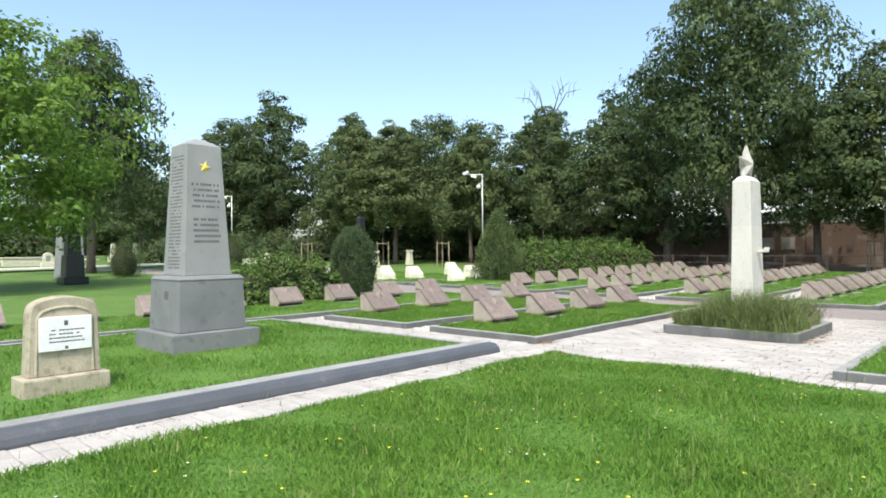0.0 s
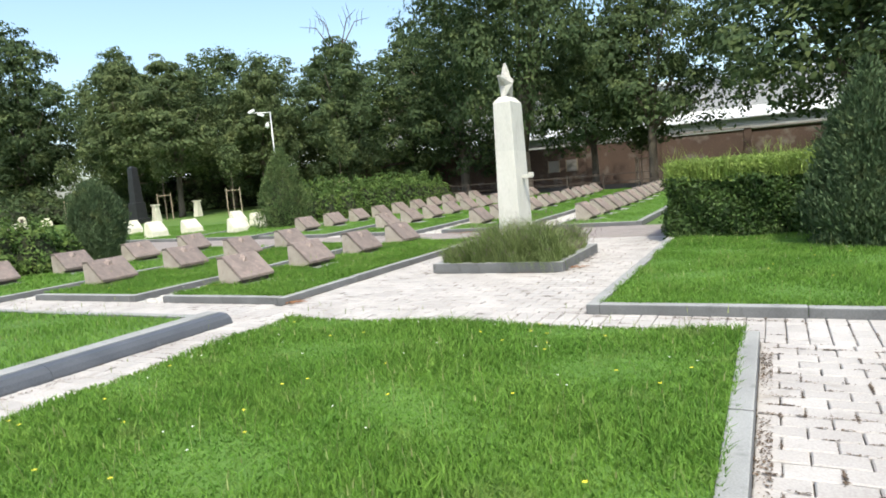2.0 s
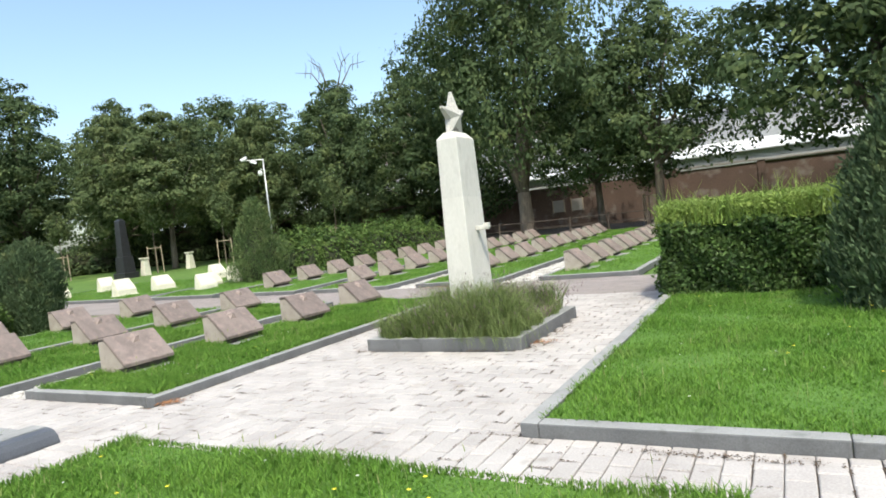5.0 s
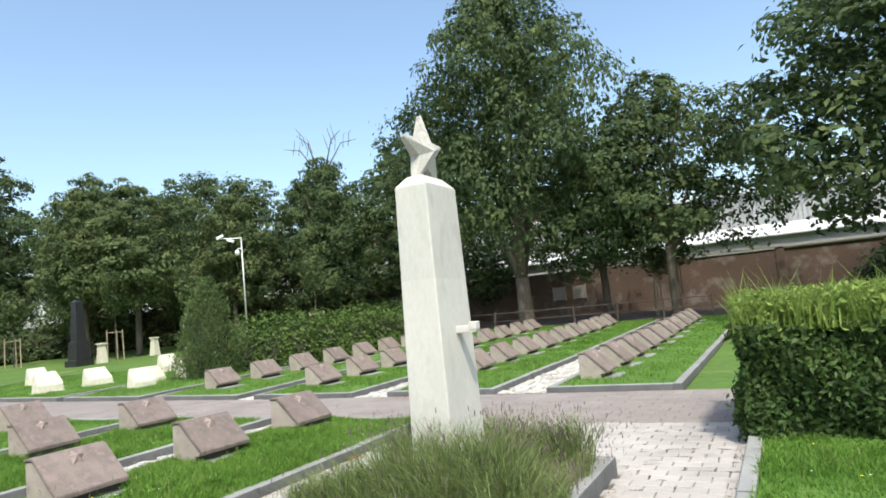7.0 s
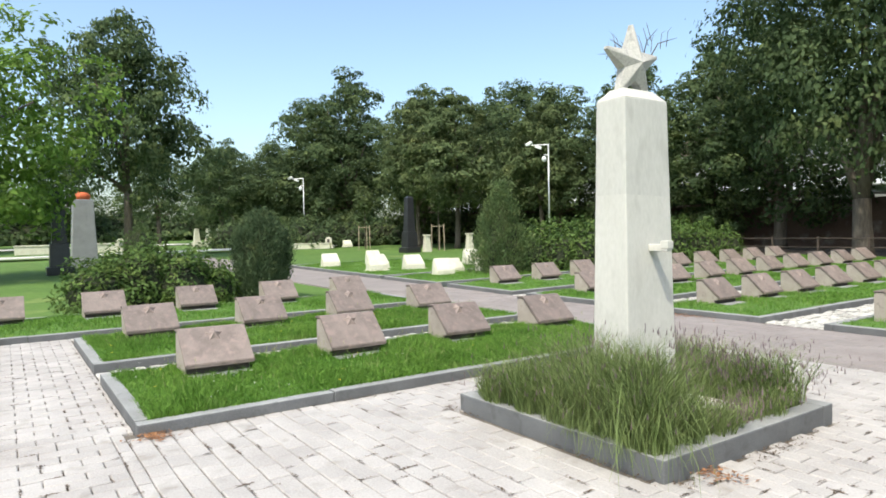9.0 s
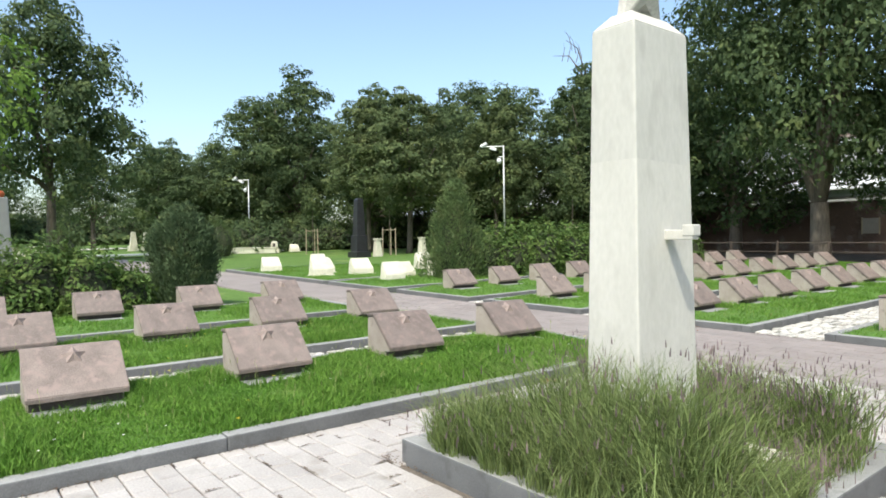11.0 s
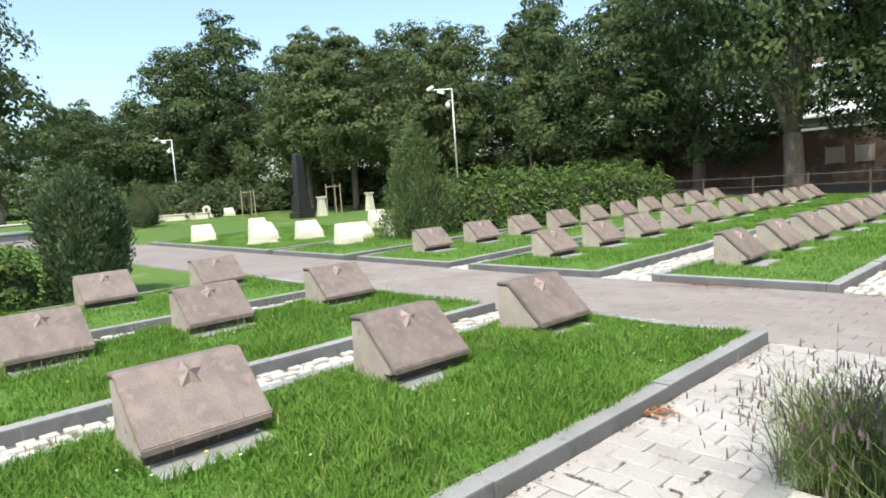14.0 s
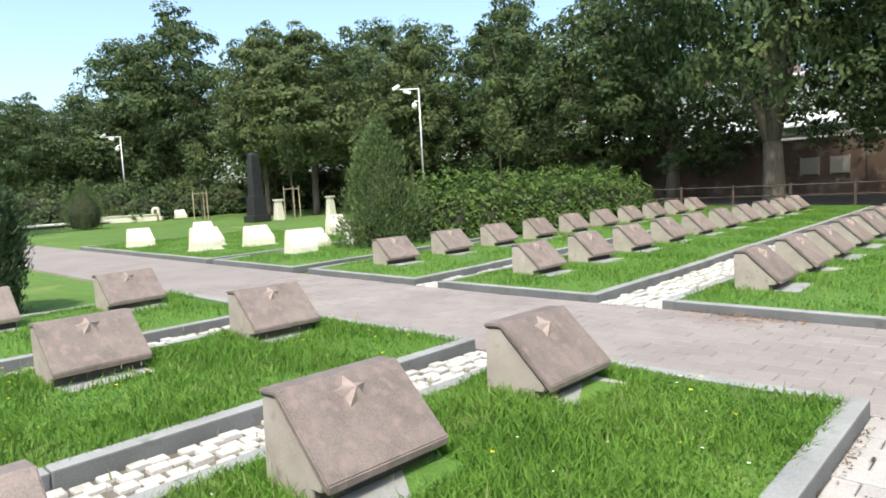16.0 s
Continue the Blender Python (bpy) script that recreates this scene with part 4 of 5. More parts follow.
SPOTS = {
    "tall": [(-54.3, 23.8, 1.24, 10), (-43.5, 25.6, 0.99, 80), (-29.5, 35.5, 0.95, 200), (-50.0, 31.0, 1.1, 250), (-20.0, 32.0, 0.94, 320), (-98.0, -14.0, 1.0, 20), (-96.0, 24.0, 1.1, 90)],
    "broad": [(-38.0, 31.5, 1.05, 0), (17.5, 25.0, 1.0, 200), (22.0, 19.0, 1.0, 75), (-31.8, 30.4, 0.93, 120), (-57.5, 21.0, 1.12, 230), (-60.5, 18.5, 0.80, 165), (-15.5, 31.5, 1.0, 20), (12.6, 28.5, 0.9, 330), (16.5, 31.5, 1.0, 110), (-46.0, 35.0, 1.05, 300), (-98.0, 2.0, 1.0, 45), (-70.0, 30.0, 1.1, 135)],
    "light": [(-34.3, 22.6, 1.03, 40), (-38.0, 21.6, 1.05, 130), (-30.0, 27.0, 0.95, 200)],
    "dead": [(-25.6, 31.8, 1.08, 30)],
    "fork": [(-9.2, 26.6, 1.18, 100), (13.0, 18.0, 0.95, 20)],
    "clear": [(-39.4, 1.6, 1.6, 0), (-1.7, 26.3, 1.25, 60), (-5.4, 28.6, 1.0, 220), (7.6, 22.5, 1.5, 170), (-60.5, 12.9, 1.02, 40), (-75.0, 10.0, 1.15, 150), (-62.0, -9.0, 1.1, 310)],
    "pale": [(-25.6, -7.6, 1.3, 90), (-80.0, -8.0, 1.1, 270)],
}
for key, spots in SPOTS.items():
    model = TREES[key]
    for i, (x, y, s, turn) in enumerate(spots):
        if i == 0:
            ob = model
            ob.matrix_basis = pose(x, y, rise(x, y), 0, 0, turn)
        else:
            ob = copy_thing(model, pose(x, y, rise(x, y), 0, 0, turn))
        slim = {"clear": 0.76, "fork": 0.80, "pale": 0.86}.get(key, 1.0) if i == 0 else 1.0
        ob.scale = (s * slim * (1 + 0.10 * math.sin(turn)), s * slim * (1 - 0.10 * math.sin(turn * 1.7)), s * (1.12 if slim < 1 and key == "fork" else 1.0))


def sapling(x, y, height, seed):
    root = thing("sapling", x, y, "young tree tied between wooden stakes", "tree", "staked young trees")
    rng = np.random.default_rng(seed)
    part("trunk", tube(bmesh.new(), [(0, 0, -0.05), (0.02, 0, height * 0.5), (0, 0.02, height * 0.95)], [0.035, 0.028, 0.01], 7), M_BARK, root)
    for a in (0.3, 2.4, 4.5):
        part("stake", tube(bmesh.new(), [(0.5 * math.cos(a), 0.5 * math.sin(a), -0.05), (0.48 * math.cos(a), 0.48 * math.sin(a), 1.75)], [0.035, 0.035], 7), M_STAKE, root)
    for a, b in ((0.3, 2.4), (2.4, 4.5), (4.5, 0.3)):
        part("crossbar", tube(bmesh.new(), [(0.49 * math.cos(a), 0.49 * math.sin(a), 1.6), (0.49 * math.cos(b), 0.49 * math.sin(b), 1.6)], [0.025, 0.025], 6), M_STAKE, root)
    n = 900
    d = rng.normal(0, 1, (n, 3))
    d /= np.linalg.norm(d, axis=1, keepdims=True)
    p = d * np.array([0.8, 0.8, height * 0.26]) * rng.uniform(0.3, 1.1, (n, 1)) + np.array([0, 0, height * 0.78])
    v, f = cards(rng, p, d, 0.10, 1.1, 0.7)
    soup("crown", v, f, M_LEAFLIGHT, root)


UNDER = [(-47.5, 15.5), (-48.5, 19.5), (-48.0, 24.0), (-46.5, 28.5), (-42.5, 31.0), (-38.5, 33.5), (-34.0, 33.5), (-29.5, 33.0), (-50.5, 11.5), (13.5, 30.0), (18.5, 28.0), (23.0, 25.0), (9.0, 31.5)]
for k, (x, y) in enumerate(UNDER):
    bush("undergrowth", [(x, y, 2.4, 2.3), (x + 1.6, y + 1.2, 2.0, 1.7), (x - 1.2, y + 1.6, 2.2, 2.6)], "dense dark undergrowth beneath the trees", 200 + k, M_LEAF, 0.15, 55)
for k in range(9):
    bush("undergrowth", [(-103.0, -44 + 11 * k, 6.0, 4.5), (-101.0, -39 + 11 * k, 5.0, 3.6)], "distant dark green thicket beyond the lawns", 230 + k, M_LEAF, 0.4, 14)

for k, (x, y, h) in enumerate([(-32.6, 19.8, 5.0), (-21.5, 24.8, 5.2), (-39.7, 17.9, 4.5), (-2.7, 28.4, 3.6), (-27.5, 21.0, 4.6)]):
    sapling(x, y, h, 60 + k)


# ---- far monuments, lamps and walls ----
def black_obelisk(x, y, h):
    root = thing("black_obelisk", x, y, "slender black granite obelisk on a stepped base", "monument")
    part("base", boxed(-0.52, 0.52, -0.52, 0.52, -0.05, 0.3, 0.02), M_BLACK, root)
    part("pedestal", frustum(bmesh.new(), 0.40, 0.40, 0.3, 0.36, 0.36, 1.3, 0.02), M_BLACK, root)
    part("shaft", frustum(bmesh.new(), 0.29, 0.29, 1.3, 0.21, 0.21, h - 0.12, 0.01), M_BLACK, root)
    part("cap", frustum(bmesh.new(), 0.21, 0.21, h - 0.122, 0.06, 0.08, h, 0.005), M_BLACK, root)


black_obelisk(-31.8, 17.0, 3.6)
black_obelisk(-28.6, -2.7, 3.7)


def white_post(x, y):
    root = thing("white_post", x, y, "white tapering stone post with a wider cap", "post", "white stone posts")
    part("shaft", frustum(bmesh.new(), 0.23, 0.23, -0.05, 0.15, 0.15, 0.98, 0.015), M_WHITEST, root)
    part("cap", boxed(-0.215, 0.215, -0.215, 0.215, 0.98, 1.08, 0.02), M_WHITEST, root)


for x, y in ((-31.6, 18.2), (-31.9, 21.9)):
    white_post(x, y)


def grey_stele(x, y):
    root = thing("grey_stele", x, y, "grey stone column topped with an orange ornament", "monument")
    part("shaft", frustum(bmesh.new(), 0.6, 0.6, -0.05, 0.45, 0.45, 3.4, 0.04), M_GREYOB, root)
    bm = bmesh.new()
    bmesh.ops.create_icosphere(bm, subdivisions=2, radius=0.3, matrix=Matrix.Translation((0, 0, 3.56)) @ Matrix.Diagonal((1.3, 1.3, 0.8, 1)))
    part("ornament", bm, M_RED, root, "orange ornament", smooth=True)


grey_stele(-33.7, -1.3)


def small_shrine(x, y):
    root = thing("small_headstone", x, y, "small white arched headstone by a path", "gravestone")
    part("base", boxed(-0.3, 0.3, -0.5, 0.5, -0.05, 0.25, 0.02), M_WHITEST, root)
    bm = bmesh.new()
    out = [(-0.36, 0.25), (-0.36, 0.75)] + [(-0.36 * math.cos(a), 0.75 + 0.36 * math.sin(a)) for a in [math.pi * k / 10 for k in range(1, 10)]] + [(0.36, 0.75), (0.36, 0.25)]
    ends = [[bm.verts.new((xx, yy, zz)) for yy, zz in out] for xx in (-0.12, 0.12)]
    n = len(out)
    for i in range(n):
        bm.faces.new((ends[0][i], ends[0][(i + 1) % n], ends[1][(i + 1) % n], ends[1][i]))
    bm.faces.new(ends[0])
    bm.faces.new(ends[1][::-1])
    bmesh.ops.recalc_face_normals(bm, faces=bm.faces[:])
    part("slab", bm, M_WHITEST, root)
    part("panel", boxed(0.115, 0.135, -0.16, 0.16, 0.4, 0.85, 0.01), M_GREYOB, root, "grey inset panel")


small_shrine(-46.2, 17.4)
small_shrine(-54.0, 3.2)


def lamp_post(x, y, h, label, arms=True, turn=0.0):
    root = thing("lamp_post", x, y, label, "lamp post", turn=turn)
    part("pole", tube(bmesh.new(), [(0, 0, -0.05), (0, 0, h)], [0.06, 0.045], 10), M_METAL, root, smooth=True)
    part("arm", tube(bmesh.new(), [(0, 0, h - 0.05), (0, -1.25, h - 0.05)], [0.035, 0.035], 8), M_METAL, root)
    for yy, tilt in ((-1.15, 25), (-0.55, -20)):
        bm = boxed(-0.12, 0.32, -0.09, 0.09, -0.09, 0.09, 0.03)
        bm.transform(pose(0, yy, h - 0.22 if yy > -1 else h + 0.1, 0, tilt, -110))
        part("camera_housing", bm, M_WHITEMETAL, root, "white outdoor camera housing")
    bm = bmesh.new()
    bmesh.ops.create_uvsphere(bm, u_segments=14, v_segments=10, radius=0.15, matrix=pose(0, -0.28, h - 0.95) @ Matrix.Diagonal((1, 1, 1.25, 1)))
    part("dome", bm, M_WHITEMETAL, root, "white dome camera", smooth=True)
    part("bracket", tube(bmesh.new(), [(0, 0, h - 0.7), (0, -0.28, h - 0.7)], [0.03, 0.03], 6), M_METAL, root)


lamp_post(-26.6, 24.4, 6.75, "slim grey steel pole carrying white cameras", turn=-40)
lamp_post(-52.5, 18.3, 6.2, "slim grey steel pole carrying white cameras", turn=-40)


def brick_wall():
    root = thing("wall_north", 0, 34.6, "old red-brown brick boundary wall with a stone coping", "wall", kind="structure", z=0.0)
    for k in range(22):
        x0 = -62 + k * 5.0
        z = rise(min(x0, 30), 34.6)
        wall = part("panel", boxed(x0, x0 + 4.56, -0.15, 0.15, -0.1, 2.75 + z, 0.01), M_BRICK, root)
        part("pier", boxed(x0 + 4.56, x0 + 5.0, -0.22, 0.22, -0.1, 2.9 + z, 0.02), M_BRICK, root)
        part("coping", boxed(x0, x0 + 5.0, -0.27, 0.27, 2.9 + z, 3.02 + z, 0.02), M_COPING, root)


brick_wall()


def notice_board(x, z, label):
    root = thing("notice_board", x, 34.44, label, "notice board", z=z)
    part("panel", boxed(-0.42, 0.42, -0.05, 0.0, -0.4, 0.4, 0.01), M_COPING, root)
    for s in (-0.4, 0.4):
        part("batten", boxed(s - 0.03, s + 0.03, -0.07, -0.05, -0.45, 0.45), M_STAKE, root)


notice_board(-9.8, 1.75, "pale board fixed to the brick wall")
notice_board(-8.5, 1.75, "pale framed board fixed to the brick wall")


def rail_fence():
    root = thing("rail_fence", -7.0, 24.3, "low dark metal rail fence behind the graves", "fence")
    for k in range(10):
        part("post", boxed(-9.0 + 2 * k - 0.04, -9.0 + 2 * k + 0.04, -0.04, 0.04, -0.1, 0.95, 0.01), M_RUST, root)
    for z in (0.5, 0.88):
        part("rail", tube(bmesh.new(), [(-9.0, 0, z), (0, 0, z - 0.02), (9.0, 0, z)], [0.025] * 3, 6), M_RUST, root)


rail_fence()
sheet("soil_bed", -30.0, 12.0, 24.9, 34.4, -0.02, M_EARTH, "bare dark earth under the trees by the wall", "ground")


def white_marker(x, y):
    root = thing("white_marker", x, y, "white tapering stone marker on a stepped base", "monument", "white stone markers")
    part("base", boxed(-0.42, 0.42, -0.42, 0.42, -0.05, 0.45, 0.03), M_WHITEST, root)
    part("shaft", frustum(bmesh.new(), 0.3, 0.3, 0.45, 0.17, 0.17, 1.75, 0.02), M_WHITEST, root)


white_marker(10.2, 25.5)
for x, y in ((-62.0, 11.0), (-61.5, 12.0), (-62.2, 13.2), (-61.8, 14.6)):
    white_marker(x, y)


def low_wall(x, y, length, turn):
    root = thing("low_wall", x, y, "low whitewashed wall beyond the far path", "wall", turn=turn)
    part("body", boxed(-0.2, 0.2, -length / 2, length / 2, -0.05, 0.62, 0.03), M_WHITEST, root)
    part("coping", boxed(-0.26, 0.26, -length / 2 - 0.06, length / 2 + 0.06, 0.62, 0.72, 0.02), M_WHITEST, root)
    return root


low_wall(-56.0, 2.6, 4.2, 3)
low_wall(-56.5, -2.4, 3.2, -4)
low_wall(-44.6, 14.9, 4.4, -37).scale = (1, 1, 0.6)


def arched_headstone(x, y):
    root = thing("arched_headstone", x, y, "small white headstone with an arched top and dark plaque", "gravestone", turn=-37)
    part("base", boxed(-0.28, 0.28, -0.42, 0.42, -0.05, 0.22, 0.02), M_WHITEST, root)
    bm = bmesh.new()
    outline = [(-0.26, 0.22), (0.26, 0.22)] + [(0.26 * math.cos(a), 0.62 + 0.26 * math.sin(a)) for a in [math.pi * k / 8 for k in range(9)]]
    sides = [[bm.verts.new((x0, yy, zz)) for yy, zz in outline] for x0 in (-0.12, 0.12)]
    for k in range(len(outline)):
        j = (k + 1) % len(outline)
        bm.faces.new((sides[0][k], sides[0][j], sides[1][j], sides[1][k]))
    bm.faces.new(sides[0])
    bm.faces.new(sides[1])
    bmesh.ops.recalc_face_normals(bm, faces=bm.faces[:])
    part("slab", bm, M_WHITEST, root)
    part("plaque", boxed(0.122, 0.135, -0.10, 0.10, 0.42, 0.70), M_SLOT, root, "dark plaque")


arched_headstone(-44.1, 16.9)


def hand_cart(x, y, turn):
    """A low black garden cart with tubular handles and one wheel."""
    root = thing("hand_cart", x, y, "low black metal hand cart on the paved yard", "cart", turn=turn, z=0.0)
    part("tray", frustum(bmesh.new(), 0.30, 0.42, 0.26, 0.36, 0.52, 0.44, 0.02), M_BLACK, root)
    for s in (-1, 1):
        part("handle", tube(bmesh.new(), [(0.22 * s, 0.55, 0.22), (0.26 * s, -0.3, 0.26), (0.30 * s, -0.95, 0.50)], [0.018] * 3, 7), M_BLACK, root)
        part("leg", tube(bmesh.new(), [(0.25 * s, -0.25, 0.27), (0.27 * s, -0.32, 0.0)], [0.016] * 2, 7), M_BLACK, root)
    wheel = bmesh.new()
    ring = [(0, 0.62 + 0.155 * math.cos(a), 0.19 + 0.155 * math.sin(a)) for a in [2 * math.pi * k / 20 for k in range(21)]]
    tube(wheel, ring, [0.035] * 21, 8)
    tyre = part("wheel", wheel, M_BLACK, root, "black rubber tyre", smooth=True)
    part("rim", tube(bmesh.new(), [(-0.03, 0.62, 0.19), (0.03, 0.62, 0.19)], [0.10, 0.10], 14), M_METAL, tyre, "steel rim")


hand_cart(7.0, 1.55, 20)


def shed():
    root = thing("shed", 0, 42.0, "long low industrial shed with white roof and grey ribbed upper wall", "building", z=0.0)
    part("wall", boxed(-60, 45, -2.0, 6.0, -0.2, 4.0), M_BRICK, root)
    part("eave", boxed(-60.3, 45.3, -2.4, -1.9, 3.2, 4.05, 0.03), M_FASCIA, root)
    bm = bmesh.new()
    vs = [bm.verts.new(p) for p in ((-60.5, -2.7, 4.1), (45.5, -2.7, 4.1), (45.5, 2.0, 5.1), (-60.5, 2.0, 5.1), (-60.5, -2.7, 4.0), (45.5, -2.7, 4.04), (45.5, 2.0, 4.95), (-60.5, 2.0, 4.95))]
    for idx in ((0, 1, 2, 3), (7, 6, 5, 4), (0, 4, 5, 1), (1, 5, 6, 2), (2, 6, 7, 3), (3, 7, 4, 0)):
        bm.faces.new([vs[i] for i in idx])
    part("roof", bm, M_ROOF, root, "white sheet roof")
    bm = bmesh.new()
    for k in range(340):
        x = -60 + k * 0.3
        box(bm, x, x + 0.17, 1.88, 2.0, 5.0, 7.4)
    box(bm, -60, 42, 1.97, 6.0, 4.6, 7.4)
    part("upper_wall", bm, M_CLAD, root, "grey ribbed metal cladding")
    part("upper_roof", boxed(-60.5, 42.5, 1.6, 6.5, 7.4, 7.6, 0.03), M_ROOF, root)


shed()


def ochre_house():
    root = thing("house", -30.0, 62.0, "distant ochre rendered house behind trees", "house")
    part("wall", boxed(-14, 14, -5, 5, -1, 8.0), M_OCHRE, root)
    part("roof", frustum(bmesh.new(), 14.6, 5.6, 8.0, 11.0, 0.3, 11.5), M_BRICK, root)
    for k in range(8):
        w = part("window", boxed(-12.8 + 3.3 * k, -11.4 + 3.3 * k, -5.06, -4.94, 4.4, 6.3, 0.02), M_WHITEMETAL, root)
        part("pane", boxed(-12.65 + 3.3 * k, -11.55 + 3.3 * k, -5.09, -5.05, 4.55, 6.15), M_GLASSY, w)


ochre_house()


# ---- grass ----
def grass_bed(name, x0, x1, y0, y1, density, height, seed, label, skip=()):
    rng = np.random.default_rng(seed)
    n = int(density * (x1 - x0) * (y1 - y0))
    p = np.stack([rng.uniform(x0, x1, n), rng.uniform(y0, y1, n), np.zeros(n)], 1)
    for a, b, c, d in skip:
        p = p[~((p[:, 0] > a) & (p[:, 0] < b) & (p[:, 1] > c) & (p[:, 1] < d))]
    inner = np.minimum(np.minimum(p[:, 0] - x0, x1 - p[:, 0]), np.minimum(p[:, 1] - y0, y1 - p[:, 1]))
    p[:, 2] = 0.06 + (0.055 * np.clip(inner / 0.45, 0, 1) if x1 - x0 < 3.5 else 0.0) + 0.015 * np.maximum(0, -0.77 * p[:, 0] + 0.64 * p[:, 1] - 9.0)
    patch = 0.78 + 0.42 * np.sin(p[:, 0] * 2.3 + 1.3 * np.sin(p[:, 1] * 1.7)) * np.sin(p[:, 1] * 2.9 + seed)
    v, f, tips = blades(rng, p, height * np.clip(patch, 0.42, 1.3), 0.0055, 0.9, 2)
    ob = soup(name, v, f, M_GRASS)
    return tagged(ob, label, "grass", kind="stuff")


GRAVE_SKIP = [(x - 0.27, x + 0.45, y - 0.375, y + 0.375) for x, y in STONES]
for i, (x0, x1, y0, y1) in enumerate(LAWNS):
    y0 = max(y0, -12.2)
    near = i in (0, 1, 4, 5)
    dens = {0: 5200, 1: 2600, 4: 4200, 5: 2600}.get(i, 900 if i in (2, 3, 8, 9) else 500)
    if i == 5:
        x1, y1 = 8.0, 2.3
    if i == 6:
        x1 = x0 + 0.5
    if i == 7:
        x1 = 7.0
    grass_bed("grass", x0 - 0.035, x1 + 0.035, y0 - 0.035, y1 + 0.035, dens, 0.125 if i in (0, 1) else (0.10 if near else 0.11), 100 + i, "fresh green unmown grass blades", GRAVE_SKIP)


for i, (x0, x1, y0, y1) in enumerate(LAWNS):
    if y0 < -13:
        grass_bed("grass", x0, min(x1, 12.0), y0, -12.2, 260, 0.12, 140 + i, "fresh green unmown grass blades", GRAVE_SKIP)
grass_bed("grass", 8.0, 13.9, -3.9, 2.3, 220, 0.12, 160, "fresh green unmown grass blades")
grass_bed("grass", 7.0, 11.9, -12.2, -5.2, 220, 0.12, 161, "fresh green unmown grass blades")


def tufts():
    """Longer grass left standing round the feet of the nearer gravestones."""
    rng = np.random.default_rng(91)
    spots = []
    for x, y in STONES[:8]:
        k = 520
        side = rng.integers(0, 4, k)
        u = rng.uniform(-1, 1, k)
        px = np.where(side == 0, -0.30, np.where(side == 1, 0.49, u * 0.3)) + rng.normal(0, 0.03, k)
        py = np.where(side == 2, -0.42, np.where(side == 3, 0.42, u * 0.42)) + rng.normal(0, 0.03, k)
        spots.append(np.stack([x + px, y + py, np.full(k, 0.105)], 1))
    p = np.concatenate(spots)
    v, f, _ = blades(rng, p, np.full(len(p), 0.15), 0.005, 0.8, 2)
    return tagged(soup("grass_tufts", v, f, M_GRASS), "longer grass round the feet of the gravestones", "grass", kind="stuff")


tufts()


def stalks():
    """Thin pale seed stalks that stand over the lawn."""
    rng = np.random.default_rng(92)
    ps = []
    for x0, x1, y0, y1, k in ((-0.7, 3.75, -11.8, -5.0, 420), (-4.5, -2.25, -3.6, 3.1, 240), (-7.9, -5.6, -3.6, 3.1, 240), (2.4, 7.5, -3.9, 2.2, 200), (-8.0, -2.3, -11.5, -4.9, 260), (-4.3, -2.3, 6.0, 10.0, 120)):
        ps.append(np.stack([rng.uniform(x0, x1, k), rng.uniform(y0, y1, k), np.full(k, 0.07)], 1))
    p = np.concatenate(ps)
    v, f, tips = blades(rng, p, rng.uniform(0.18, 0.34, len(p)), 0.0016, 0.5, 3)
    w, g, _ = blades(rng, tips - np.array([0, 0, 0.05]), np.full(len(tips), 0.07), 0.0045, 0.4, 2)
    return tagged(soup("grass_stalks", np.concatenate([v, w]), np.concatenate([f, g + len(v)]), M_STALK), "thin pale seed stalks standing over the grass", "grass", kind="stuff")


stalks()


def flowers(name, mat, count, size, seed, label, rects):
    rng = np.random.default_rng(seed)
    ps = []
    for x0, x1, y0, y1, share in rects:
        k = int(count * share)
        ps.append(np.stack([rng.uniform(x0, x1, k), rng.uniform(y0, y1, k), rng.uniform(0.10, 0.19, k)], 1))
    p = np.concatenate(ps)
    a = np.repeat(p, 5, 0)
    ang = np.tile(np.arange(5) * 2 * math.pi / 5, len(p))
    d = np.stack([np.cos(ang), np.sin(ang), np.full(len(a), 0.35)], 1)
    e = np.stack([-np.sin(ang), np.cos(ang), np.zeros(len(a))], 1)
    verts = np.stack([a, a + d * size * 0.6 + e * size * 0.35, a + d * size, a + d * size * 0.6 - e * size * 0.35], 1).reshape(-1, 3)
    ob = soup(name, verts, np.arange(len(verts)).reshape(-1, 4), mat)
    return tagged(ob, label, "flower", kind="stuff")


flowers("yellow_flowers", M_YELLOW, 130, 0.016, 71, "small yellow wild flowers in the grass", [(-0.7, 3.8, -11.5, -5.1, 0.5), (-4.5, -2.2, -3.6, 3.1, 0.35), (-7.9, -5.5, -3.6, 3.1, 0.4), (2.5, 6, -3.9, 2, 0.1)])
flowers("clover_flowers", M_CLOVER, 130, 0.011, 72, "small white clover heads in the grass", [(-0.7, 3.8, -11.5, -5.1, 0.35), (-4.5, -2.2, -3.6, 3.1, 0.5), (2.5, 6, -3.9, 2, 0.15)])


def litter(x, y, r, n, seed):
    rng = np.random.default_rng(seed)
    p = np.stack([rng.normal(x, r, n), rng.normal(y, r * 0.6, n), np.full(n, 0.012) + rng.uniform(0, 0.012, n)], 1)
    v, f = cards(rng, p, np.tile([0, 0, 2.0], (n, 1)), 0.016, 1.4, 0.4)
    ob = soup("leaf_litter", v, f, M_DRY)
    return tagged(ob, "little heap of dry brown leaves on the paving", "leaf litter", kind="stuff")


litter(-1.95, -3.72, 0.10, 160, 81)
litter(1.28, -0.85, 0.12, 140, 82)
litter(-2.0, 1.2, 0.10, 120, 83)
litter(-3.6, 5.72, 0.35, 260, 84)


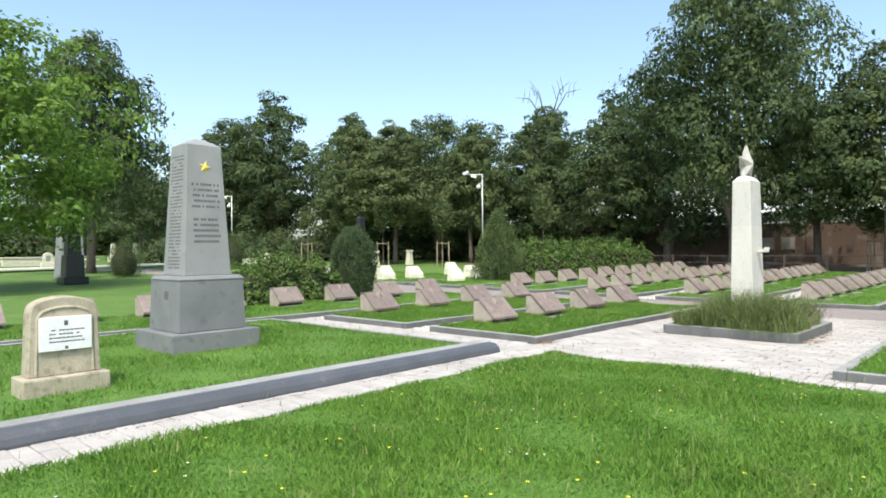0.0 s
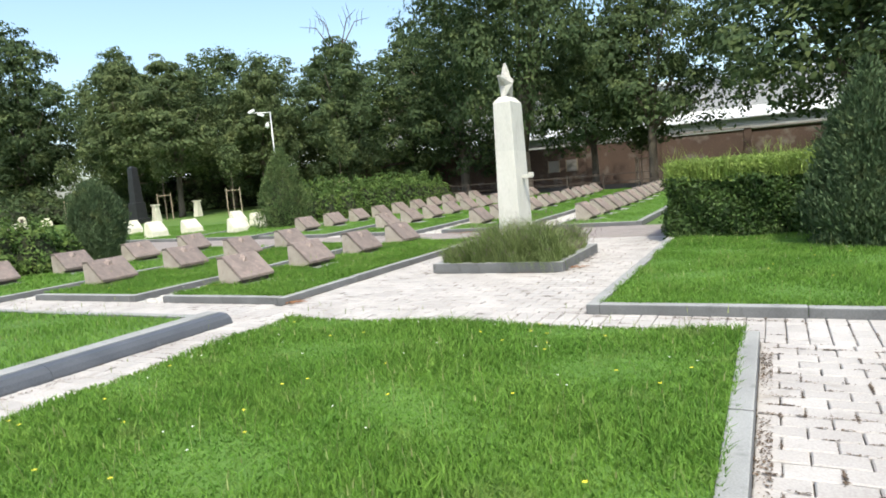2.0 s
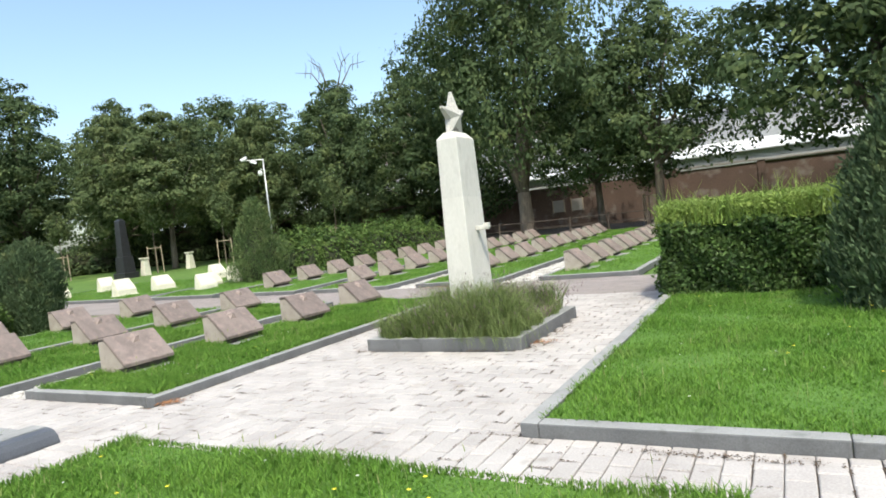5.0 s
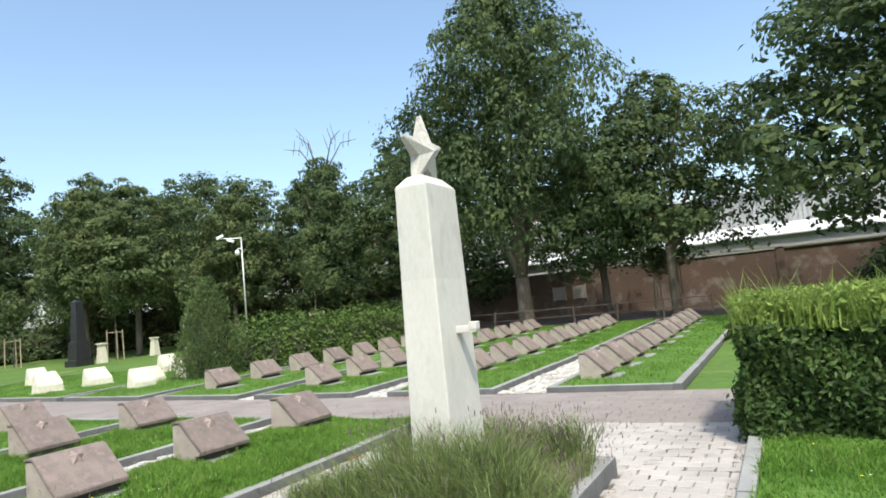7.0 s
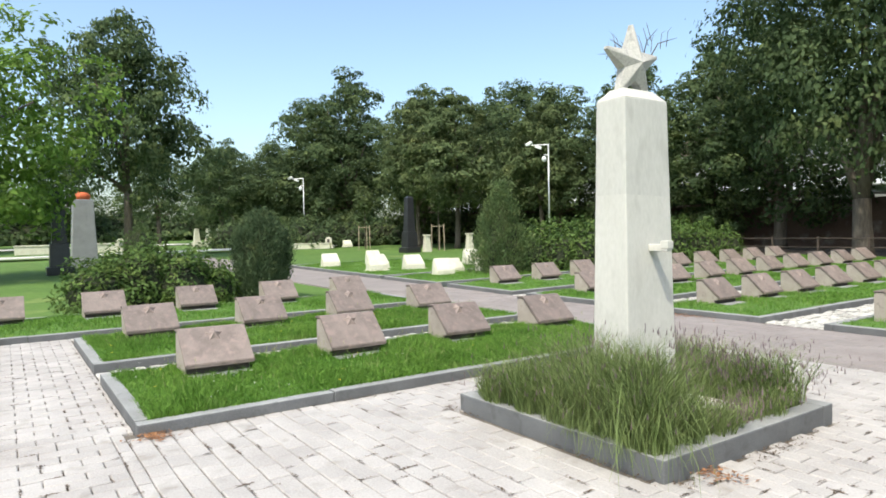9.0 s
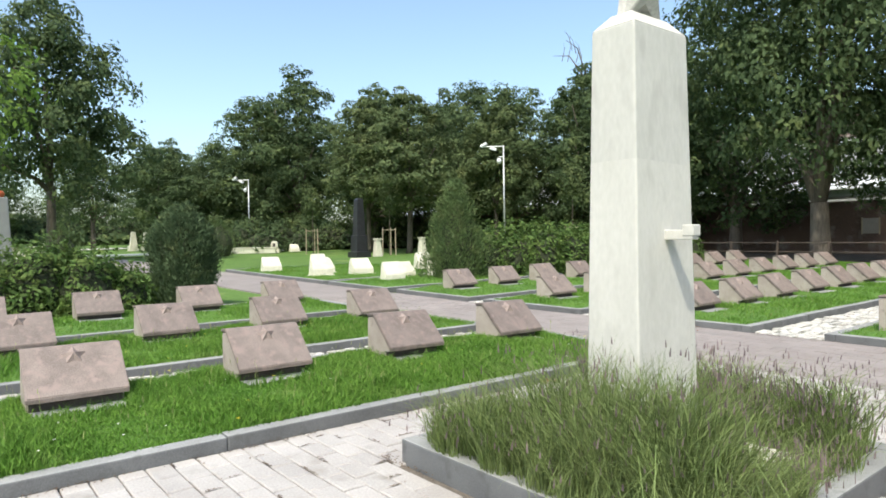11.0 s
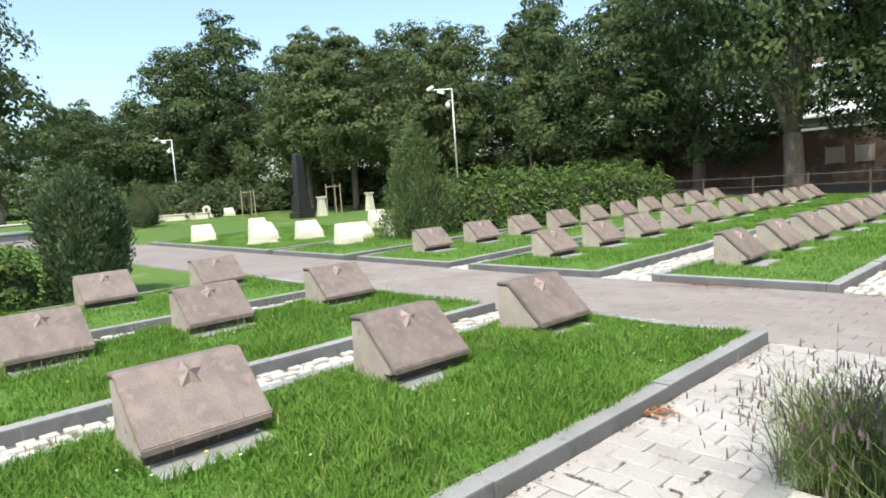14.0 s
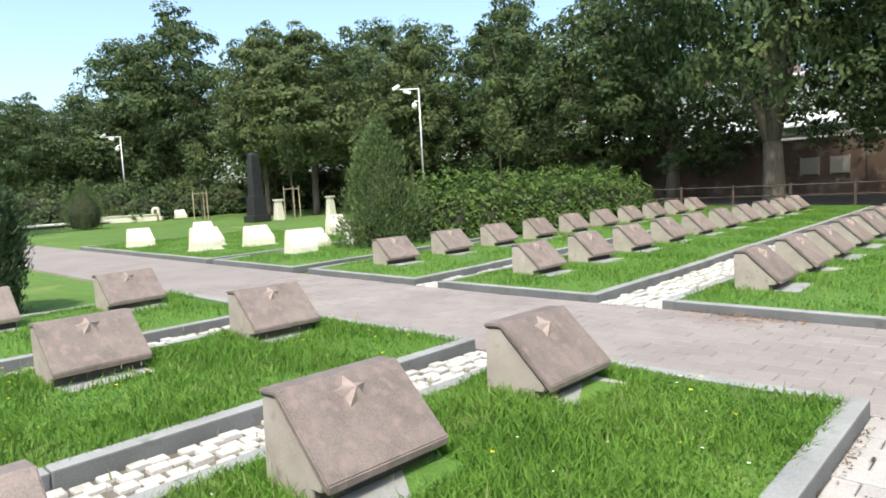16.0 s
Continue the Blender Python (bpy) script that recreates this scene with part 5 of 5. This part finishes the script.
def debris(x0, x1, y0, y1, n, seed):
    """A line of brown crumbs and moss that has gathered along a kerb."""
    rng = np.random.default_rng(seed)
    p = np.stack([rng.uniform(x0, x1, n), rng.uniform(y0, y1, n), rng.uniform(0.002, 0.012, n)], 1)
    keep = np.sin(p[:, 0] * 3.1 + p[:, 1] * 4.3 + seed) + rng.normal(0, 0.5, n) > 0.1
    p = p[keep]
    v, f = cards(rng, p, np.tile([0, 0, 2.0], (len(p), 1)), 0.009, 1.2, 0.5)
    return tagged(soup("kerb_debris", v, f, M_DIRT), "brown crumbs and moss gathered along the kerb", "debris", kind="stuff")


debris(3.975, 4.05, -10.0, -5.1, 1700, 95)
debris(2.3, 7.0, -4.2, -4.11, 1500, 96)
debris(-2.04, -1.95, -3.7, 3.2, 1300, 97)
debris(1.22, 1.36, -1.2, 1.2, 700, 98)
debris(-1.2, 1.2, -1.32, -1.21, 700, 99)
debris(2.17, 2.27, -3.8, 3.2, 900, 100)
debris(-5.3, 1.0, 5.74, 5.84, 1500, 101)
debris(-1.85, -1.75, -11.5, -5.0, 900, 102)


# ---- paving stones, last ----
def stones_in(x0, x1, y0, y1, along, length=0.262, course=0.163, holes=()):
    """Rectangles of paving in half bond, courses along x or y, cut at the edges."""
    rects = []
    u0, u1, v0, v1 = (x0, x1, y0, y1) if along == "x" else (y0, y1, x0, x1)
    row, v = 0, v0
    while v < v1 - 0.02:
        ve = min(v + course, v1)
        u = u0 - (length / 2 if row % 2 else 0)
        while u < u1 - 0.02:
            a, b = max(u, u0), min(u + length, u1)
            if b - a > 0.03:
                rc = (a, b, v, ve) if along == "x" else (v, ve, a, b)
                cx, cy = (rc[0] + rc[1]) / 2, (rc[2] + rc[3]) / 2
                if not any(p < cx < q and r < cy < s for p, q, r, s in holes):
                    rects.append(rc)
            u += length
        v += course
        row += 1
    return rects


def stone_mesh(bm, rc, rng, z=0.0, gap=0.0048):
    x0, x1, y0, y1 = rc
    x0, x1, y0, y1 = x0 + gap * rng.uniform(0.4, 1.3), x1 - gap * rng.uniform(0.4, 1.3), y0 + gap * rng.uniform(0.4, 1.3), y1 - gap * rng.uniform(0.4, 1.3)
    zt = z + rng.uniform(-0.004, 0.003) + rise((x0 + x1) / 2, (y0 + y1) / 2)
    e = 0.008
    c = [(x0, y0), (x1, y0), (x1, y1), (x0, y1)]
    low = [bm.verts.new((x, y, zt - 0.05)) for x, y in c]
    mid = [bm.verts.new((x, y, zt - 0.007)) for x, y in c]
    top = [bm.verts.new((x + (e if x == x0 else -e), y + (e if y == y0 else -e), zt + rng.uniform(-0.0015, 0.0015))) for x, y in c]
    for a, b in ((low, mid), (mid, top)):
        for k in range(4):
            bm.faces.new((a[k], a[(k + 1) % 4], b[(k + 1) % 4], b[k]))
    bm.faces.new(top)
    return bm


rngp = random.Random(12)
square = stones_in(-2.02, 2.28, -3.92, 3.3, "x", holes=[(-1.03, 1.21, -1.25, 0.99)])
walk_r = stones_in(3.96, 4.9, -16.0, -4.93, "x")
rest = stones_in(-8.5, -8.2, -16.0, -4.93, "x") + stones_in(12.0, 14.0, -16.0, -4.93, "x", 0.52, 0.33) + stones_in(13.0, 14.0, -4.93, -4.02, "y")
cross = stones_in(-2.2, 13.0, -4.93, -4.02, "y")
bits = stones_in(-8.5, -2.2, -4.93, YF, "y") + stones_in(-1.94, -0.95, -16.0, -4.93, "x") + stones_in(-2.2, 2.28, -4.02, -3.92, "x")
strips = stones_in(-5.16, -4.50, YF, YB, "y", 0.15, 0.12) + stones_in(-8.50, -7.85, YF, YB, "y", 0.15, 0.12)
for a, b in ((-5.35, -4.5), (-8.6, -8.1), (-2.15, -1.14)):
    strips += stones_in(a, b, YR, 18.0, "y", 0.15, 0.12)
pavement = sheet("pavement", -2.02, 2.28, -4.0, 3.3, -0.02, M_JOINT, "square of worn white stone pavers round the pillar", "paving")
single = [r for r in square if -2.1 < r[0] < 1.2 and r[2] < -1.2][:230] + [r for r in walk_r if r[2] > -8.2][:70]
chosen = set(single)
for rc in single:
    part("paver", stone_mesh(bmesh.new(), rc, rngp), M_PAVER, pavement)
bm = bmesh.new()
for rc in square + walk_r + cross + bits + rest:
    if rc not in chosen:
        stone_mesh(bm, rc, rngp)
me_rest = part("pavers", bm, M_PAVERS, pavement)
tagged(me_rest, kind="stuff")
def joint_crumbs(rects, n, seed):
    """Little dark clusters of moss and grit lodged in the joints here and there."""
    rng = np.random.default_rng(seed)
    pick = rng.integers(0, len(rects), n)
    rows = []
    for k in pick:
        x0, x1, y0, y1 = rects[k]
        m, u = int(rng.integers(6, 22)), rng.uniform(0, 1)
        if rng.uniform() < 0.6:
            rows.append(np.stack([rng.normal(x0 + u * (x1 - x0), 0.035, m), rng.normal(y0, 0.005, m)], 1))
        else:
            rows.append(np.stack([rng.normal(x0, 0.005, m), rng.normal(y0 + u * (y1 - y0), 0.03, m)], 1))
    p = np.concatenate(rows)
    p = np.concatenate([p, rng.uniform(0.0, 0.008, (len(p), 1))], 1)
    v, f = cards(rng, p, np.tile([0, 0, 2.0], (len(p), 1)), 0.0085, 1.3, 0.1)
    return tagged(soup("joint_crumbs", v, f, M_DIRT), "dark grit and moss lodged in the paving joints", "debris", kind="stuff")


joint_crumbs(square, 330, 111)
joint_crumbs([r for r in walk_r if r[2] > -10.5], 190, 112)
joint_crumbs([r for r in cross if -2.2 < r[0] < 7.0] + [r for r in bits if r[2] > -7.5], 260, 113)
bm = bmesh.new()
for rc in strips:
    dx, dy = rngp.uniform(-0.02, 0.02), rngp.uniform(-0.02, 0.02)
    stone_mesh(bm, (rc[0] + dx, rc[1] + dx, rc[2] + dy, rc[3] + dy), rngp, rngp.uniform(-0.014, 0.012), 0.019)
tagged(part("rubble", bm, M_RUBBLE, pavement, "white broken stone filling the strips between plots"), kind="stuff")
road_2 = sheet("road", -12.0, 14.0, 3.3, YR, -0.02, M_ROADBED, "pinkish grey paved road across the cemetery", "road")
bm = bmesh.new()
for rc in stones_in(-12.0, 8.0, 3.3, YR, "x", 0.30, 0.20):
    stone_mesh(bm, rc, rngp, 0.0, 0.0022)
tagged(part("pavers", bm, M_ROAD, road_2), kind="stuff")
